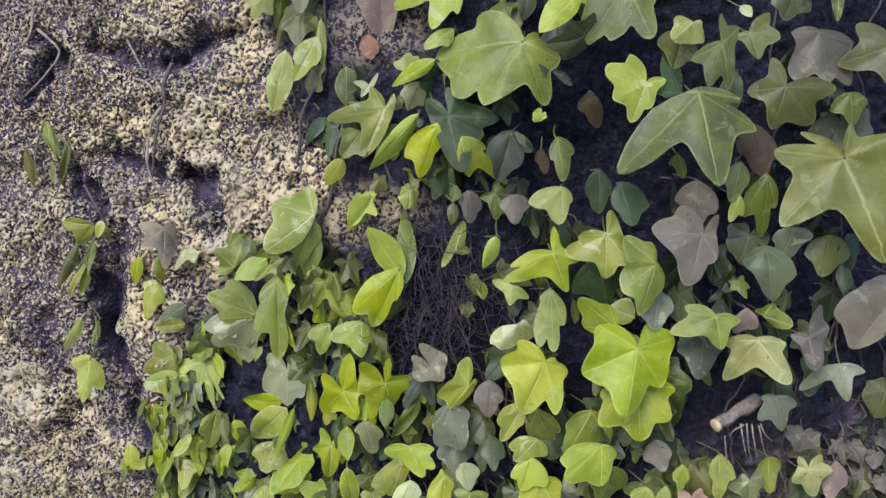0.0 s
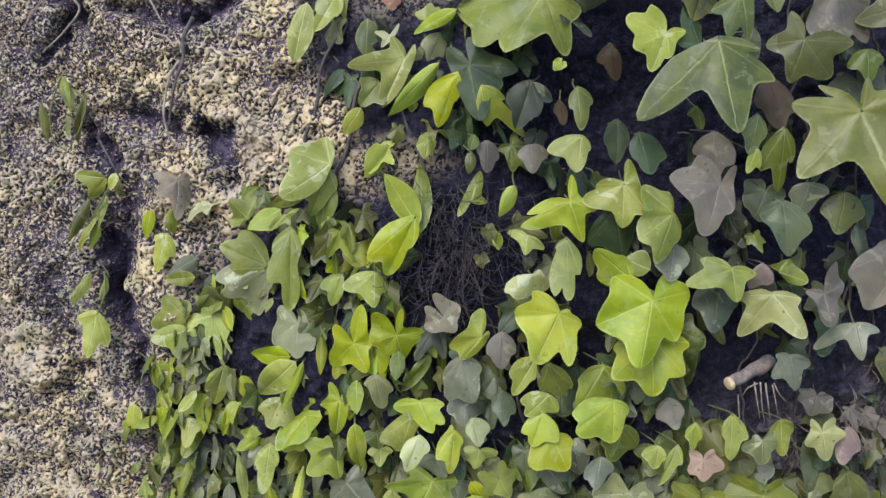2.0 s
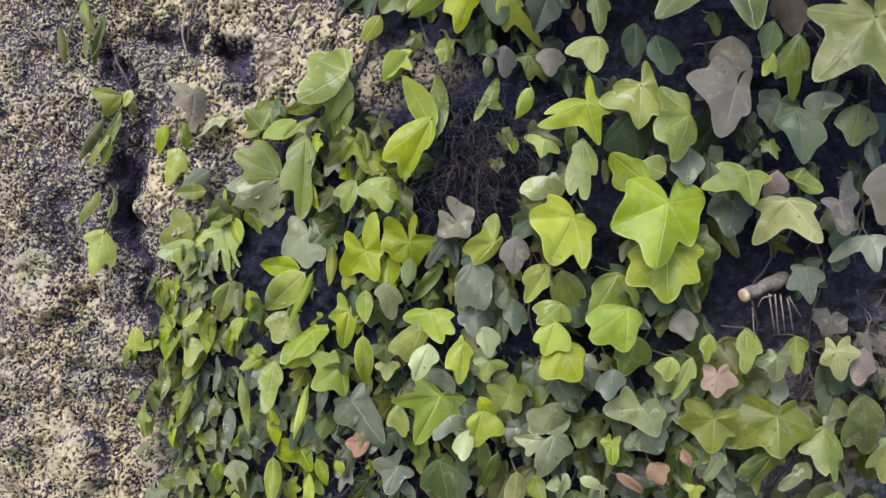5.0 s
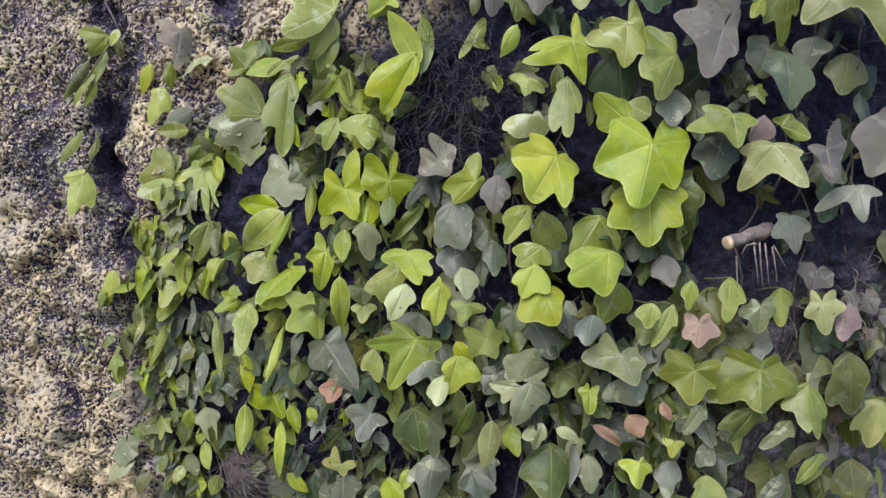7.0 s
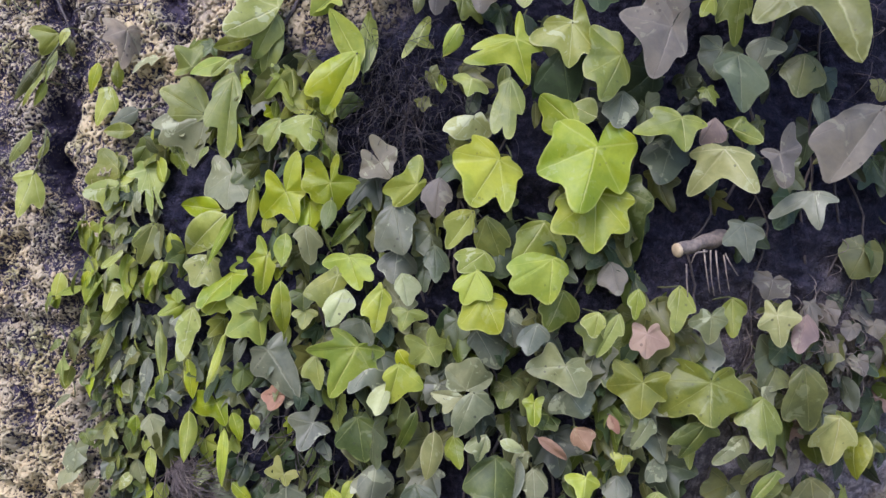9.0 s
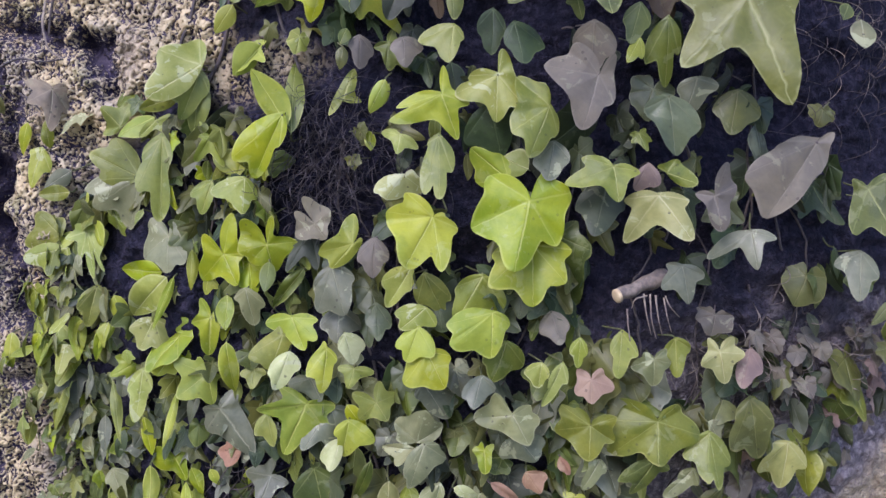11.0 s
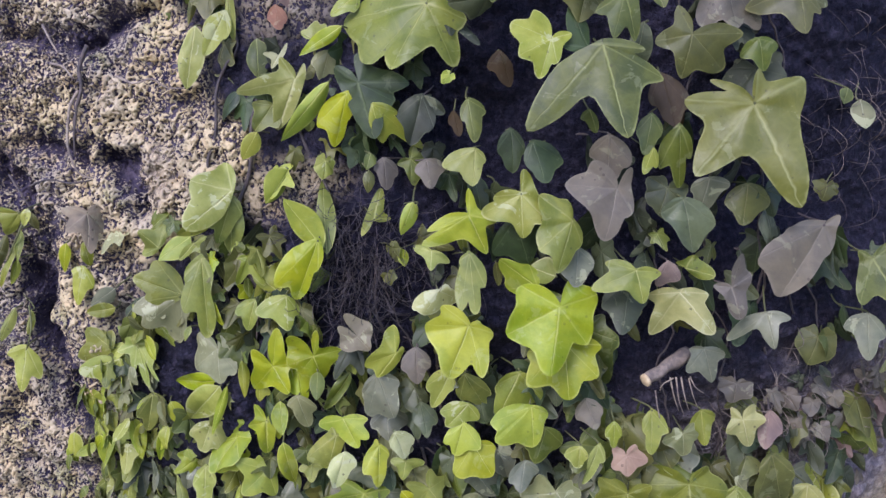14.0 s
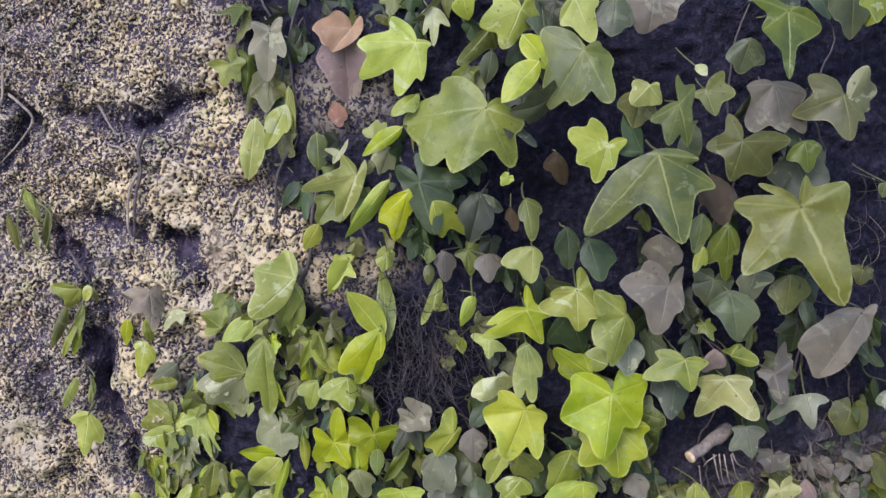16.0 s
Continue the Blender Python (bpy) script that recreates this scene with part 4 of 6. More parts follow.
leaf(crack_ivy, "oval", "olive", -0.266, 0.703, 1.121, 0.0151, 0.81, 17, 3, -2)
leaf(crack_ivy, "five", "tan", -0.205, 0.663, 1.122, 0.0301, 0.87, 11, 20, -53)

small_ivy = vine("dense small-leaved bright yellow-green ivy")
leaf(small_ivy, "lobed", "young", 0.016, 0.611, 0.907, 0.0275, 1.00, -9, 3, -4, 0.83, ((0, 1.00), (-63, 0.82), (38, 0.50)))
leaf(small_ivy, "lobed", "cream", 0.010, 0.617, 0.893, 0.0221, 1.00, -15, 14, -10, 0.97, ((0, 1.00), (31, 0.81)))
leaf(small_ivy, "lobed", "young", -0.013, 0.616, 0.916, 0.0410, 1.00, -21, 4, -9, 0.55, ((0, 1.00), (59, 0.85), (100, 0.52), (-105, 0.50), (-57, 0.75), (35, -0.48), (-35, -0.43), (-79, -0.41)))
leaf(small_ivy, "lobed", "sage", -0.029, 0.611, 0.962, 0.0246, 1.00, -17, 4, -1, 0.93, ((0, 1.00), (39, 1.09), (-94, 0.34), (140, 0.26)))
leaf(small_ivy, "lobed", "cream", -0.023, 0.602, 0.952, 0.0256, 1.00, -18, 15, -4, 0.97, ((0, 1.00), (-62, 0.47), (27, 0.71)))
leaf(small_ivy, "lobed", "young", -0.023, 0.610, 0.974, 0.0236, 1.00, 24, 11, 5, 0.78, ((0, 1.00), (-28, 0.97), (-64, 0.72), (102, 0.89)))
leaf(small_ivy, "lobed", "young", 0.001, 0.605, 0.955, 0.0297, 1.00, -3, 15, -11, 0.83, ((0, 1.00), (31, 0.74), (-49, 0.33), (156, 0.19)))
leaf(small_ivy, "lobed", "sage", 0.019, 0.604, 0.943, 0.0142, 1.00, -14, 5, 5, 0.73, ((0, 1.00), (79, 0.83), (-96, 0.97)))
leaf(small_ivy, "lobed", "sage", 0.034, 0.606, 0.921, 0.0144, 1.00, 33, 3, -8, 0.78, ((0, 1.00), (143, 1.22), (77, 1.12), (-77, 1.05), (-142, 1.01)))
leaf(small_ivy, "lobed", "cream", 0.013, 0.599, 0.966, 0.0207, 1.00, 19, 4, -12, 0.97, ((0, 1.00), (41, 0.49), (-45, 0.76)))
leaf(small_ivy, "lobed", "ashen", 0.008, 0.607, 0.981, 0.0224, 1.00, -0, 16, -4, 0.97, ((0, 1.00), (47, 0.75), (-56, 0.81)))
leaf(small_ivy, "lobed", "ashen", 0.004, 0.595, 1.009, 0.0322, 1.00, 17, 7, -6, 0.93, ((0, 1.00), (33, 0.94), (-53, 0.48), (59, 0.53)))
leaf(small_ivy, "lobed", "young", 0.017, 0.592, 1.024, 0.0205, 1.00, -38, 11, -9, 0.83, ((0, 1.00), (35, 1.10), (143, 0.99), (-166, 0.36)))
leaf(small_ivy, "lobed", "drab", -0.008, 0.596, 1.036, 0.0129, 1.00, 41, 11, 12, 0.97, ((0, 1.00), (98, 1.31), (164, 1.17), (-160, 1.45), (-87, 1.12)))
leaf(small_ivy, "lobed", "taupe", 0.031, 0.588, 1.028, 0.0247, 1.00, -1, 7, 13, 0.97, ((0, 1.00), (40, 0.68), (-38, 0.61)))
leaf(small_ivy, "lobed", "young", -0.070, 0.615, 1.013, 0.0231, 1.00, 27, 1, 8, 0.82, ((0, 1.00), (70, 1.14), (162, 0.85), (-143, 1.28), (-68, 0.57), (34, -0.63)))
leaf(small_ivy, "lobed", "young", -0.040, 0.607, 1.021, 0.0187, 1.00, 13, 1, 1, 0.95, ((0, 1.00), (-84, 1.07), (87, 1.03), (55, 0.88), (150, 1.24), (-156, 1.09), (-136, -0.35)))
leaf(small_ivy, "oval", "green", -0.016, 0.612, 1.006, 0.0331, 0.49, -37, 8, -4)
leaf(small_ivy, "lobed", "greyish", -0.054, 0.613, 0.991, 0.0260, 1.00, 9, 1, 11, 0.83, ((0, 1.00), (63, 0.41), (-38, 0.60)))
leaf(small_ivy, "oval", "young", -0.068, 0.620, 0.986, 0.0239, 0.80, 2, 15, -12)
leaf(small_ivy, "lobed", "young", -0.080, 0.625, 0.970, 0.0292, 1.00, -5, 1, -3, 0.68, ((0, 1.00), (66, 0.52), (146, 0.54), (-132, 0.46)))
leaf(small_ivy, "oval", "young", -0.069, 0.624, 0.954, 0.0355, 0.63, 7, 4, -3)
leaf(small_ivy, "lobed", "young", -0.084, 0.634, 0.930, 0.0225, 1.00, 13, 1, -13, 0.73, ((0, 1.00), (63, 1.16), (125, 1.12), (169, 0.59), (-67, 0.41), (29, -0.78)))
leaf(small_ivy, "lobed", "sage", -0.050, 0.625, 0.936, 0.0133, 1.00, -3, 3, 0, 0.83, ((0, 1.00), (71, 0.80), (-83, 0.67)))
leaf(small_ivy, "oval", "young", -0.117, 0.636, 0.998, 0.0296, 0.91, -90, -3, -12)
leaf(small_ivy, "oval", "pale", -0.113, 0.634, 0.995, 0.0408, 0.90, -45, 2, 1)
leaf(small_ivy, "lobed", "greyish", -0.112, 0.633, 1.023, 0.0256, 1.00, 2, 10, 10, 0.88, ((0, 1.00), (59, 1.00), (-34, 0.88), (135, 0.74), (-161, 0.41)))
leaf(small_ivy, "oval", "young", -0.107, 0.631, 0.996, 0.0406, 0.28, -22, 0, 1)
leaf(small_ivy, "lobed", "pale", -0.124, 0.643, 0.965, 0.0238, 1.00, -23, 9, -3, 0.93, ((0, 1.00), (44, 0.79), (-42, 0.90), (-87, 0.63)))
leaf(small_ivy, "lobed", "pale", -0.178, 0.659, 1.023, 0.0358, 1.00, 10, 12, 12, 0.50, ((0, 1.00), (-17, 0.94), (21, 0.58), (83, 0.52), (144, 0.61), (-167, 0.48), (-79, 0.49), (-12, -0.31), (-18, -0.62)))
leaf(small_ivy, "lobed", "pale", -0.195, 0.666, 1.010, 0.0344, 1.00, -79, 7, 9, 0.83, ((0, 1.00), (-51, 0.72), (-90, 0.30)))
leaf(small_ivy, "lobed", "sage", -0.200, 0.667, 1.019, 0.0245, 1.00, -132, -1, -5, 0.83, ((0, 1.00), (-59, 1.32), (52, 0.51)))
leaf(small_ivy, "lobed", "sage", -0.202, 0.671, 0.981, 0.0145, 1.00, 23, 12, 9, 0.83, ((0, 1.00), (98, 0.69), (-124, 0.84), (-46, 0.96)))
leaf(small_ivy, "lobed", "sage", -0.170, 0.658, 0.984, 0.0314, 1.00, -13, 2, -12, 0.83, ((0, 1.00), (25, 0.66), (-67, 0.37)))
leaf(small_ivy, "oval", "greyish", -0.164, 0.656, 0.980, 0.0193, 0.82, 13, 1, -2)
leaf(small_ivy, "oval", "young", -0.156, 0.654, 0.979, 0.0211, 0.94, 24, 4, -12)
leaf(small_ivy, "oval", "young", -0.191, 0.672, 0.962, 0.0288, 0.70, 2, 1, -8)
leaf(small_ivy, "oval", "young", -0.156, 0.656, 0.959, 0.0225, 0.52, -32, 6, -11)
leaf(small_ivy, "oval", "sage", -0.212, 0.686, 0.973, 0.0253, 0.71, 1, 5, 7)
leaf(small_ivy, "lobed", "pale", -0.203, 0.680, 0.941, 0.0094, 1.00, -52, 14, 4, 0.68, ((0, 1.00), (138, 1.04), (-84, 2.12)))
leaf(small_ivy, "lobed", "greyish", -0.135, 0.640, 1.062, 0.0365, 1.00, -9, 9, -2, 0.83, ((0, 1.00), (68, 1.09), (46, 1.05), (-23, 0.40), (26, -0.79)))
leaf(small_ivy, "lobed", "sage", -0.135, 0.640, 1.062, 0.0372, 1.00, -113, -3, 13, 0.88, ((0, 1.00), (33, 0.85), (-29, 0.71)))
leaf(small_ivy, "lobed", "sage", -0.117, 0.632, 1.089, 0.0586, 1.00, 2, 11, -7, 0.83, ((0, 1.00), (23, 0.68), (47, 0.31), (-16, 0.34), (9, -0.68)))
leaf(small_ivy, "lobed", "sage", -0.063, 0.619, 1.065, 0.0235, 1.00, -131, -0, 2, 0.97, ((0, 1.00), (60, 0.88)))
leaf(small_ivy, "lobed", "pale", -0.056, 0.610, 1.063, 0.0240, 1.00, 1, 12, -11, 0.83, ((0, 1.00), (67, 1.02), (-35, 0.63)))
leaf(small_ivy, "lobed", "sage", -0.079, 0.617, 1.060, 0.0234, 1.00, -19, 3, 6, 0.78, ((0, 1.00), (45, 0.80)))
leaf(small_ivy, "lobed", "green", -0.041, 0.612, 1.073, 0.0176, 1.00, 100, -5, 8, 0.97, ((0, 1.00), (83, 0.55), (-38, 0.73)))
leaf(small_ivy, "lobed", "bluish", 0.032, 0.600, 0.986, 0.0239, 1.00, 8, 2, -1, 0.88, ((0, 1.00), (33, 0.58), (-28, 0.76)))
leaf(small_ivy, "lobed", "green", -0.102, 0.636, 1.042, 0.0162, 1.00, -26, 9, -3, 0.88, ((0, 1.00), (-73, 0.81)))
leaf(small_ivy, "oval", "sage", -0.094, 0.627, 1.015, 0.0279, 0.45, -1, 1, -4)
leaf(small_ivy, "lobed", "young", -0.082, 0.624, 0.998, 0.0137, 1.00, -10, 0, 7, 0.88, ((0, 1.00), (-50, 0.77)))
leaf(small_ivy, "oval", "green", -0.038, 0.607, 1.010, 0.0201, 0.85, -7, 0, -7)
leaf(small_ivy, "lobed", "green", -0.061, 0.624, 1.000, 0.0230, 1.00, -42, 6, 0, 0.88, ((0, 1.00), (-67, 0.49)))
leaf(small_ivy, "lobed", "ashen", -0.011, 0.619, 0.933, 0.0180, 1.00, 26, 3, 13, 0.97, ((0, 1.00), (96, 1.03)))
leaf(small_ivy, "lobed", "dark", 0.007, 0.616, 0.934, 0.0168, 1.00, 2, 8, -12, 0.97, ((0, 1.00), (45, 0.75)))
leaf(small_ivy, "lobed", "sage", -0.041, 0.626, 0.906, 0.0227, 1.00, 13, 15, 5, 0.83, ((0, 1.00), (43, 0.72)))
leaf(small_ivy, "oval", "pale", -0.251, 0.703, 0.942, 0.0219, 0.96, -9, 10, -1)
leaf(small_ivy, "oval", "young", -0.218, 0.686, 0.944, 0.0236, 1.00, -8, 7, -36)
leaf(small_ivy, "heart", "green", -0.053, 0.624, 0.947, 0.0116, 1.30, 5, 5, -6)
leaf(small_ivy, "oval", "young", -0.010, 0.645, 0.822, 0.0156, 0.99, -15, 20, -7)
leaf(small_ivy, "heart", "young", -0.108, 0.645, 0.944, 0.0244, 1.00, -43, 13, 37)
leaf(small_ivy, "oval", "young", -0.241, 0.716, 0.871, 0.0185, 1.00, -9, 12, -8)
leaf(small_ivy, "oval", "young", -0.261, 0.712, 0.927, 0.0143, 1.19, 24, 13, -4)
leaf(small_ivy, "heart", "green", -0.228, 0.726, 0.818, 0.0104, 1.13, 32, 17, -1)
leaf(small_ivy, "heart", "dark", -0.076, 0.678, 0.786, 0.0178, 1.00, -154, 4, -35)
leaf(small_ivy, "heart", "young", -0.106, 0.640, 0.954, 0.0329, 0.81, -37, 16, 53)
leaf(small_ivy, "oval", "pale", -0.218, 0.687, 0.939, 0.0260, 1.00, -14, 18, 46)

low_ivy = vine("narrow-leaved yellow-green ivy trailing low on the bank")
leaf(low_ivy, "lobed", "young", -0.112, 0.660, 0.863, 0.0179, 1.00, 28, 5, 12, 0.83, ((0, 1.00), (99, 1.40), (135, 1.12), (-159, 0.89), (-109, 0.69)))
leaf(low_ivy, "lobed", "pale", -0.134, 0.653, 0.927, 0.0389, 1.00, -7, 7, -2, 0.83, ((0, 1.00), (32, 0.47), (-34, 0.37)))
leaf(low_ivy, "oval", "sage", -0.161, 0.668, 0.916, 0.0453, 0.27, 12, 15, 1)
leaf(low_ivy, "oval", "young", -0.137, 0.665, 0.891, 0.0284, 0.60, 14, 10, -11)
leaf(low_ivy, "oval", "young", -0.108, 0.648, 0.914, 0.0413, 0.24, -12, 7, -13)
leaf(low_ivy, "oval", "young", -0.135, 0.675, 0.853, 0.0362, 0.61, 3, 1, 2)
leaf(low_ivy, "oval", "young", -0.106, 0.665, 0.845, 0.0407, 0.34, 3, 14, -3)
leaf(low_ivy, "oval", "young", -0.100, 0.657, 0.858, 0.0214, 0.72, 23, 4, -8)
leaf(low_ivy, "oval", "young", -0.086, 0.654, 0.858, 0.0128, 0.90, 30, 6, 7)
leaf(low_ivy, "oval", "young", -0.099, 0.675, 0.805, 0.0203, 0.78, 52, 6, -7)
leaf(low_ivy, "lobed", "greyish", -0.169, 0.692, 0.843, 0.0290, 1.00, 19, 13, 10, 0.78, ((0, 1.00), (-59, 0.50), (52, 0.40)))
leaf(low_ivy, "lobed", "young", -0.180, 0.695, 0.842, 0.0167, 1.00, 6, 6, -10, 0.88, ((0, 1.00), (36, 0.62)))
leaf(low_ivy, "lobed", "pale", -0.173, 0.698, 0.827, 0.0117, 1.00, 9, 8, -13, 0.97, ((0, 1.00), (-35, 0.73)))
leaf(low_ivy, "lobed", "ashen", -0.075, 0.636, 0.906, 0.0414, 1.00, 38, 2, 6, 0.83, ((0, 1.00), (121, 0.35), (74, 0.56), (-108, 0.40)))
leaf(low_ivy, "lobed", "apricot", -0.062, 0.642, 0.876, 0.0171, 1.00, -84, 3, 8, 0.88, ((0, 1.00), (-47, 0.87), (39, 0.66)))
leaf(low_ivy, "oval", "sage", -0.198, 0.682, 0.912, 0.0392, 0.33, -19, 11, 10)
leaf(low_ivy, "oval", "sage", -0.217, 0.689, 0.928, 0.0211, 0.51, -10, 13, -3)
leaf(low_ivy, "oval", "ashen", -0.178, 0.672, 0.918, 0.0185, 0.49, -14, 8, 2)
leaf(low_ivy, "oval", "sage", -0.219, 0.703, 0.868, 0.0157, 0.86, -7, 6, -5)
leaf(low_ivy, "oval", "greyish", -0.184, 0.686, 0.870, 0.0170, 0.93, -7, 5, -3)
leaf(low_ivy, "lobed", "ashen", -0.151, 0.668, 0.929, 0.0255, 1.00, -7, 11, -3, 0.78, ((0, 1.00), (-59, 0.69), (40, 0.56)))
leaf(low_ivy, "lobed", "ashen", -0.040, 0.641, 0.859, 0.0215, 1.00, -16, 13, 12, 0.78, ((0, 1.00), (81, 0.92), (-86, 0.62), (174, 0.61)))
leaf(low_ivy, "lobed", "ashen", -0.033, 0.650, 0.846, 0.0148, 1.00, 27, 11, 1, 0.97, ((0, 1.00), (65, 0.59)))
leaf(low_ivy, "lobed", "straw", -0.059, 0.656, 0.819, 0.0092, 1.00, 17, 1, -4, 0.78, ((0, 1.00), (109, 1.57), (173, 1.62), (-79, 1.33)))
leaf(low_ivy, "lobed", "young", -0.024, 0.650, 0.813, 0.0275, 1.00, 13, 12, 6, 0.88, ((0, 1.00), (34, 0.47), (-35, 0.63)))
leaf(low_ivy, "lobed", "ashen", -0.057, 0.661, 0.810, 0.0356, 1.00, 1, 1, 7, 0.83, ((0, 1.00), (47, 0.75), (-66, 0.43)))
leaf(low_ivy, "lobed", "greyish", -0.036, 0.665, 0.804, 0.0169, 1.00, -9, 13, 7, 0.88, ((0, 1.00), (-69, 0.60)))
leaf(low_ivy, "lobed", "pale", -0.204, 0.679, 0.953, 0.0144, 1.00, -11, 10, 12, 0.93, ((0, 1.00), (-57, 0.90)))
leaf(low_ivy, "lobed", "pale", -0.200, 0.677, 0.938, 0.0219, 1.00, -2, 11, 10, 0.83, ((0, 1.00), (73, 0.53), (-65, 0.57)))
leaf(low_ivy, "oval", "young", -0.185, 0.669, 0.959, 0.0309, 0.55, -5, 2, -9)
leaf(low_ivy, "oval", "young", -0.163, 0.658, 0.960, 0.0310, 0.38, -14, 1, -10)
leaf(low_ivy, "lobed", "pale", -0.148, 0.657, 0.940, 0.0101, 1.00, 8, 2, 7, 0.88, ((0, 1.00), (42, 0.68), (-42, 0.88)))
leaf(low_ivy, "lobed", "ashen", -0.168, 0.674, 0.936, 0.0177, 1.00, 42, 13, 9, 0.88, ((0, 1.00), (85, 0.49)))
leaf(low_ivy, "oval", "bluish", -0.181, 0.674, 0.927, 0.0269, 0.36, 8, 15, 13)
leaf(low_ivy, "lobed", "sage", -0.228, 0.700, 0.901, 0.0105, 1.00, -59, 15, -11, 0.78, ((0, 1.00), (-58, 1.08), (154, 0.59)))
leaf(low_ivy, "oval", "sage", -0.210, 0.690, 0.898, 0.0274, 0.39, -5, 1, -8)
leaf(low_ivy, "oval", "greyish", -0.183, 0.680, 0.895, 0.0240, 0.61, 5, 7, 5)
leaf(low_ivy, "oval", "ashen", -0.170, 0.678, 0.888, 0.0280, 0.57, 2, 1, -3)
leaf(low_ivy, "lobed", "bluish", -0.204, 0.697, 0.899, 0.0233, 1.00, 16, 6, -11, 0.88, ((0, 1.00), (50, 0.54)))
leaf(low_ivy, "lobed", "ashen", -0.160, 0.681, 0.862, 0.0152, 1.00, 30, 6, 5, 0.88, ((0, 1.00), (72, 0.89)))
leaf(low_ivy, "oval", "pale", -0.163, 0.680, 0.866, 0.0098, 1.01, 96, -5, 12)
leaf(low_ivy, "oval", "sage", -0.167, 0.695, 0.819, 0.0219, 0.74, 18, 12, 6)
leaf(low_ivy, "lobed", "greyish", -0.179, 0.706, 0.807, 0.0190, 1.00, 18, 2, -1, 0.88, ((0, 1.00), (40, 0.81)))
leaf(low_ivy, "lobed", "ashen", -0.203, 0.720, 0.799, 0.0169, 1.00, 28, 12, 12, 0.88, ((0, 1.00), (55, 0.61)))
leaf(low_ivy, "lobed", "greyish", -0.122, 0.681, 0.811, 0.0130, 1.00, -14, 5, -0, 0.88, ((0, 1.00), (-51, 0.65)))
leaf(low_ivy, "lobed", "ashen", -0.102, 0.687, 0.802, 0.0194, 1.00, 3, 13, 2, 0.88, ((0, 1.00), (37, 1.00), (-50, 0.98)))
leaf(low_ivy, "lobed", "cream", -0.102, 0.685, 0.781, 0.0144, 1.00, -12, 5, 10, 0.88, ((0, 1.00), (-64, 0.87)))
leaf(low_ivy, "oval", "sage", -0.155, 0.702, 0.793, 0.0176, 1.07, -18, 1, -2)
leaf(low_ivy, "lobed", "bluish", -0.208, 0.721, 0.820, 0.0203, 1.00, 2, 11, -12, 0.88, ((0, 1.00), (-37, 0.63)))

mixed_ivy = vine("ivy with bright and grey-green overlapping leaves")
leaf(mixed_ivy, "lobed", "sage", 0.008, 0.597, 1.115, 0.0224, 1.00, 163, -4, 4, 0.55, ((0, 1.00), (79, 0.53), (-159, 0.67)))
leaf(mixed_ivy, "oval", "young", 0.035, 0.583, 1.126, 0.0227, 0.77, -25, 0, -10)
leaf(mixed_ivy, "lobed", "taupe", 0.045, 0.587, 1.152, 0.0192, 1.00, 5, 10, -8, 0.93, ((0, 1.00), (57, 0.54), (-66, 0.71)))
leaf(mixed_ivy, "lobed", "taupe", 0.017, 0.596, 1.154, 0.0209, 1.00, 4, 10, -13, 0.93, ((0, 1.00), (52, 0.46), (-44, 0.65)))
leaf(mixed_ivy, "lobed", "sage", 0.076, 0.573, 1.158, 0.0237, 1.00, -9, 4, -12, 0.78, ((0, 1.00), (57, 0.97), (-50, 0.41)))
leaf(mixed_ivy, "lobed", "green", 0.073, 0.581, 1.189, 0.0283, 1.00, 5, 5, -9, 0.83, ((0, 1.00), (27, 0.48), (-54, 0.49)))
leaf(mixed_ivy, "lobed", "young", 0.070, 0.573, 1.117, 0.0298, 1.00, 22, 1, -1, 0.55, ((0, 1.00), (83, 1.26), (94, 0.99), (-157, 0.61), (-52, 0.62), (35, -0.52), (113, -0.64)))
leaf(mixed_ivy, "lobed", "pale", 0.103, 0.568, 1.129, 0.0280, 1.00, -0, 10, 3, 0.83, ((0, 1.00), (68, 1.02), (-40, 0.83), (-173, 0.59), (88, 0.63), (21, -0.69)))
leaf(mixed_ivy, "lobed", "sage", 0.134, 0.565, 1.111, 0.0353, 1.00, -21, 14, -14, 0.88, ((0, 1.00), (31, 0.80), (-46, 0.48), (111, 0.75), (145, 0.39)))
leaf(mixed_ivy, "lobed", "dark", 0.099, 0.577, 1.112, 0.0321, 1.00, 17, 4, -3, 0.93, ((0, 1.00), (51, 0.83), (-64, 0.68)))
leaf(mixed_ivy, "lobed", "young", 0.125, 0.570, 1.055, 0.0457, 1.00, -11, 13, -4, 0.97, ((0, 1.00), (53, 0.81), (112, 0.64), (-166, 0.46), (-116, 0.59), (-47, 0.70), (-31, -0.56), (25, -0.74), (163, -0.46)))
leaf(mixed_ivy, "lobed", "young", 0.112, 0.577, 1.068, 0.0305, 1.00, -126, -3, -11, 0.93, ((0, 1.00), (-47, 0.70), (36, 0.51)))
leaf(mixed_ivy, "lobed", "young", 0.129, 0.582, 1.028, 0.0388, 1.00, 2, 5, 2, 0.83, ((0, 1.00), (47, 0.97), (-40, 0.80), (79, 0.66), (-83, 0.62)))
leaf(mixed_ivy, "lobed", "green", 0.145, 0.591, 1.034, 0.0236, 1.00, 68, 13, -2, 0.78, ((0, 1.00), (53, 1.96), (-62, 0.66)))
leaf(mixed_ivy, "lobed", "young", 0.067, 0.581, 1.043, 0.0376, 1.00, -27, 10, -4, 0.83, ((0, 1.00), (-37, 0.94), (-96, 0.47), (-141, 0.20), (68, 0.76), (104, 0.61), (-26, -0.66), (32, -0.77)))
leaf(mixed_ivy, "oval", "pale", 0.124, 0.576, 1.074, 0.0178, 1.56, -113, -3, 2)
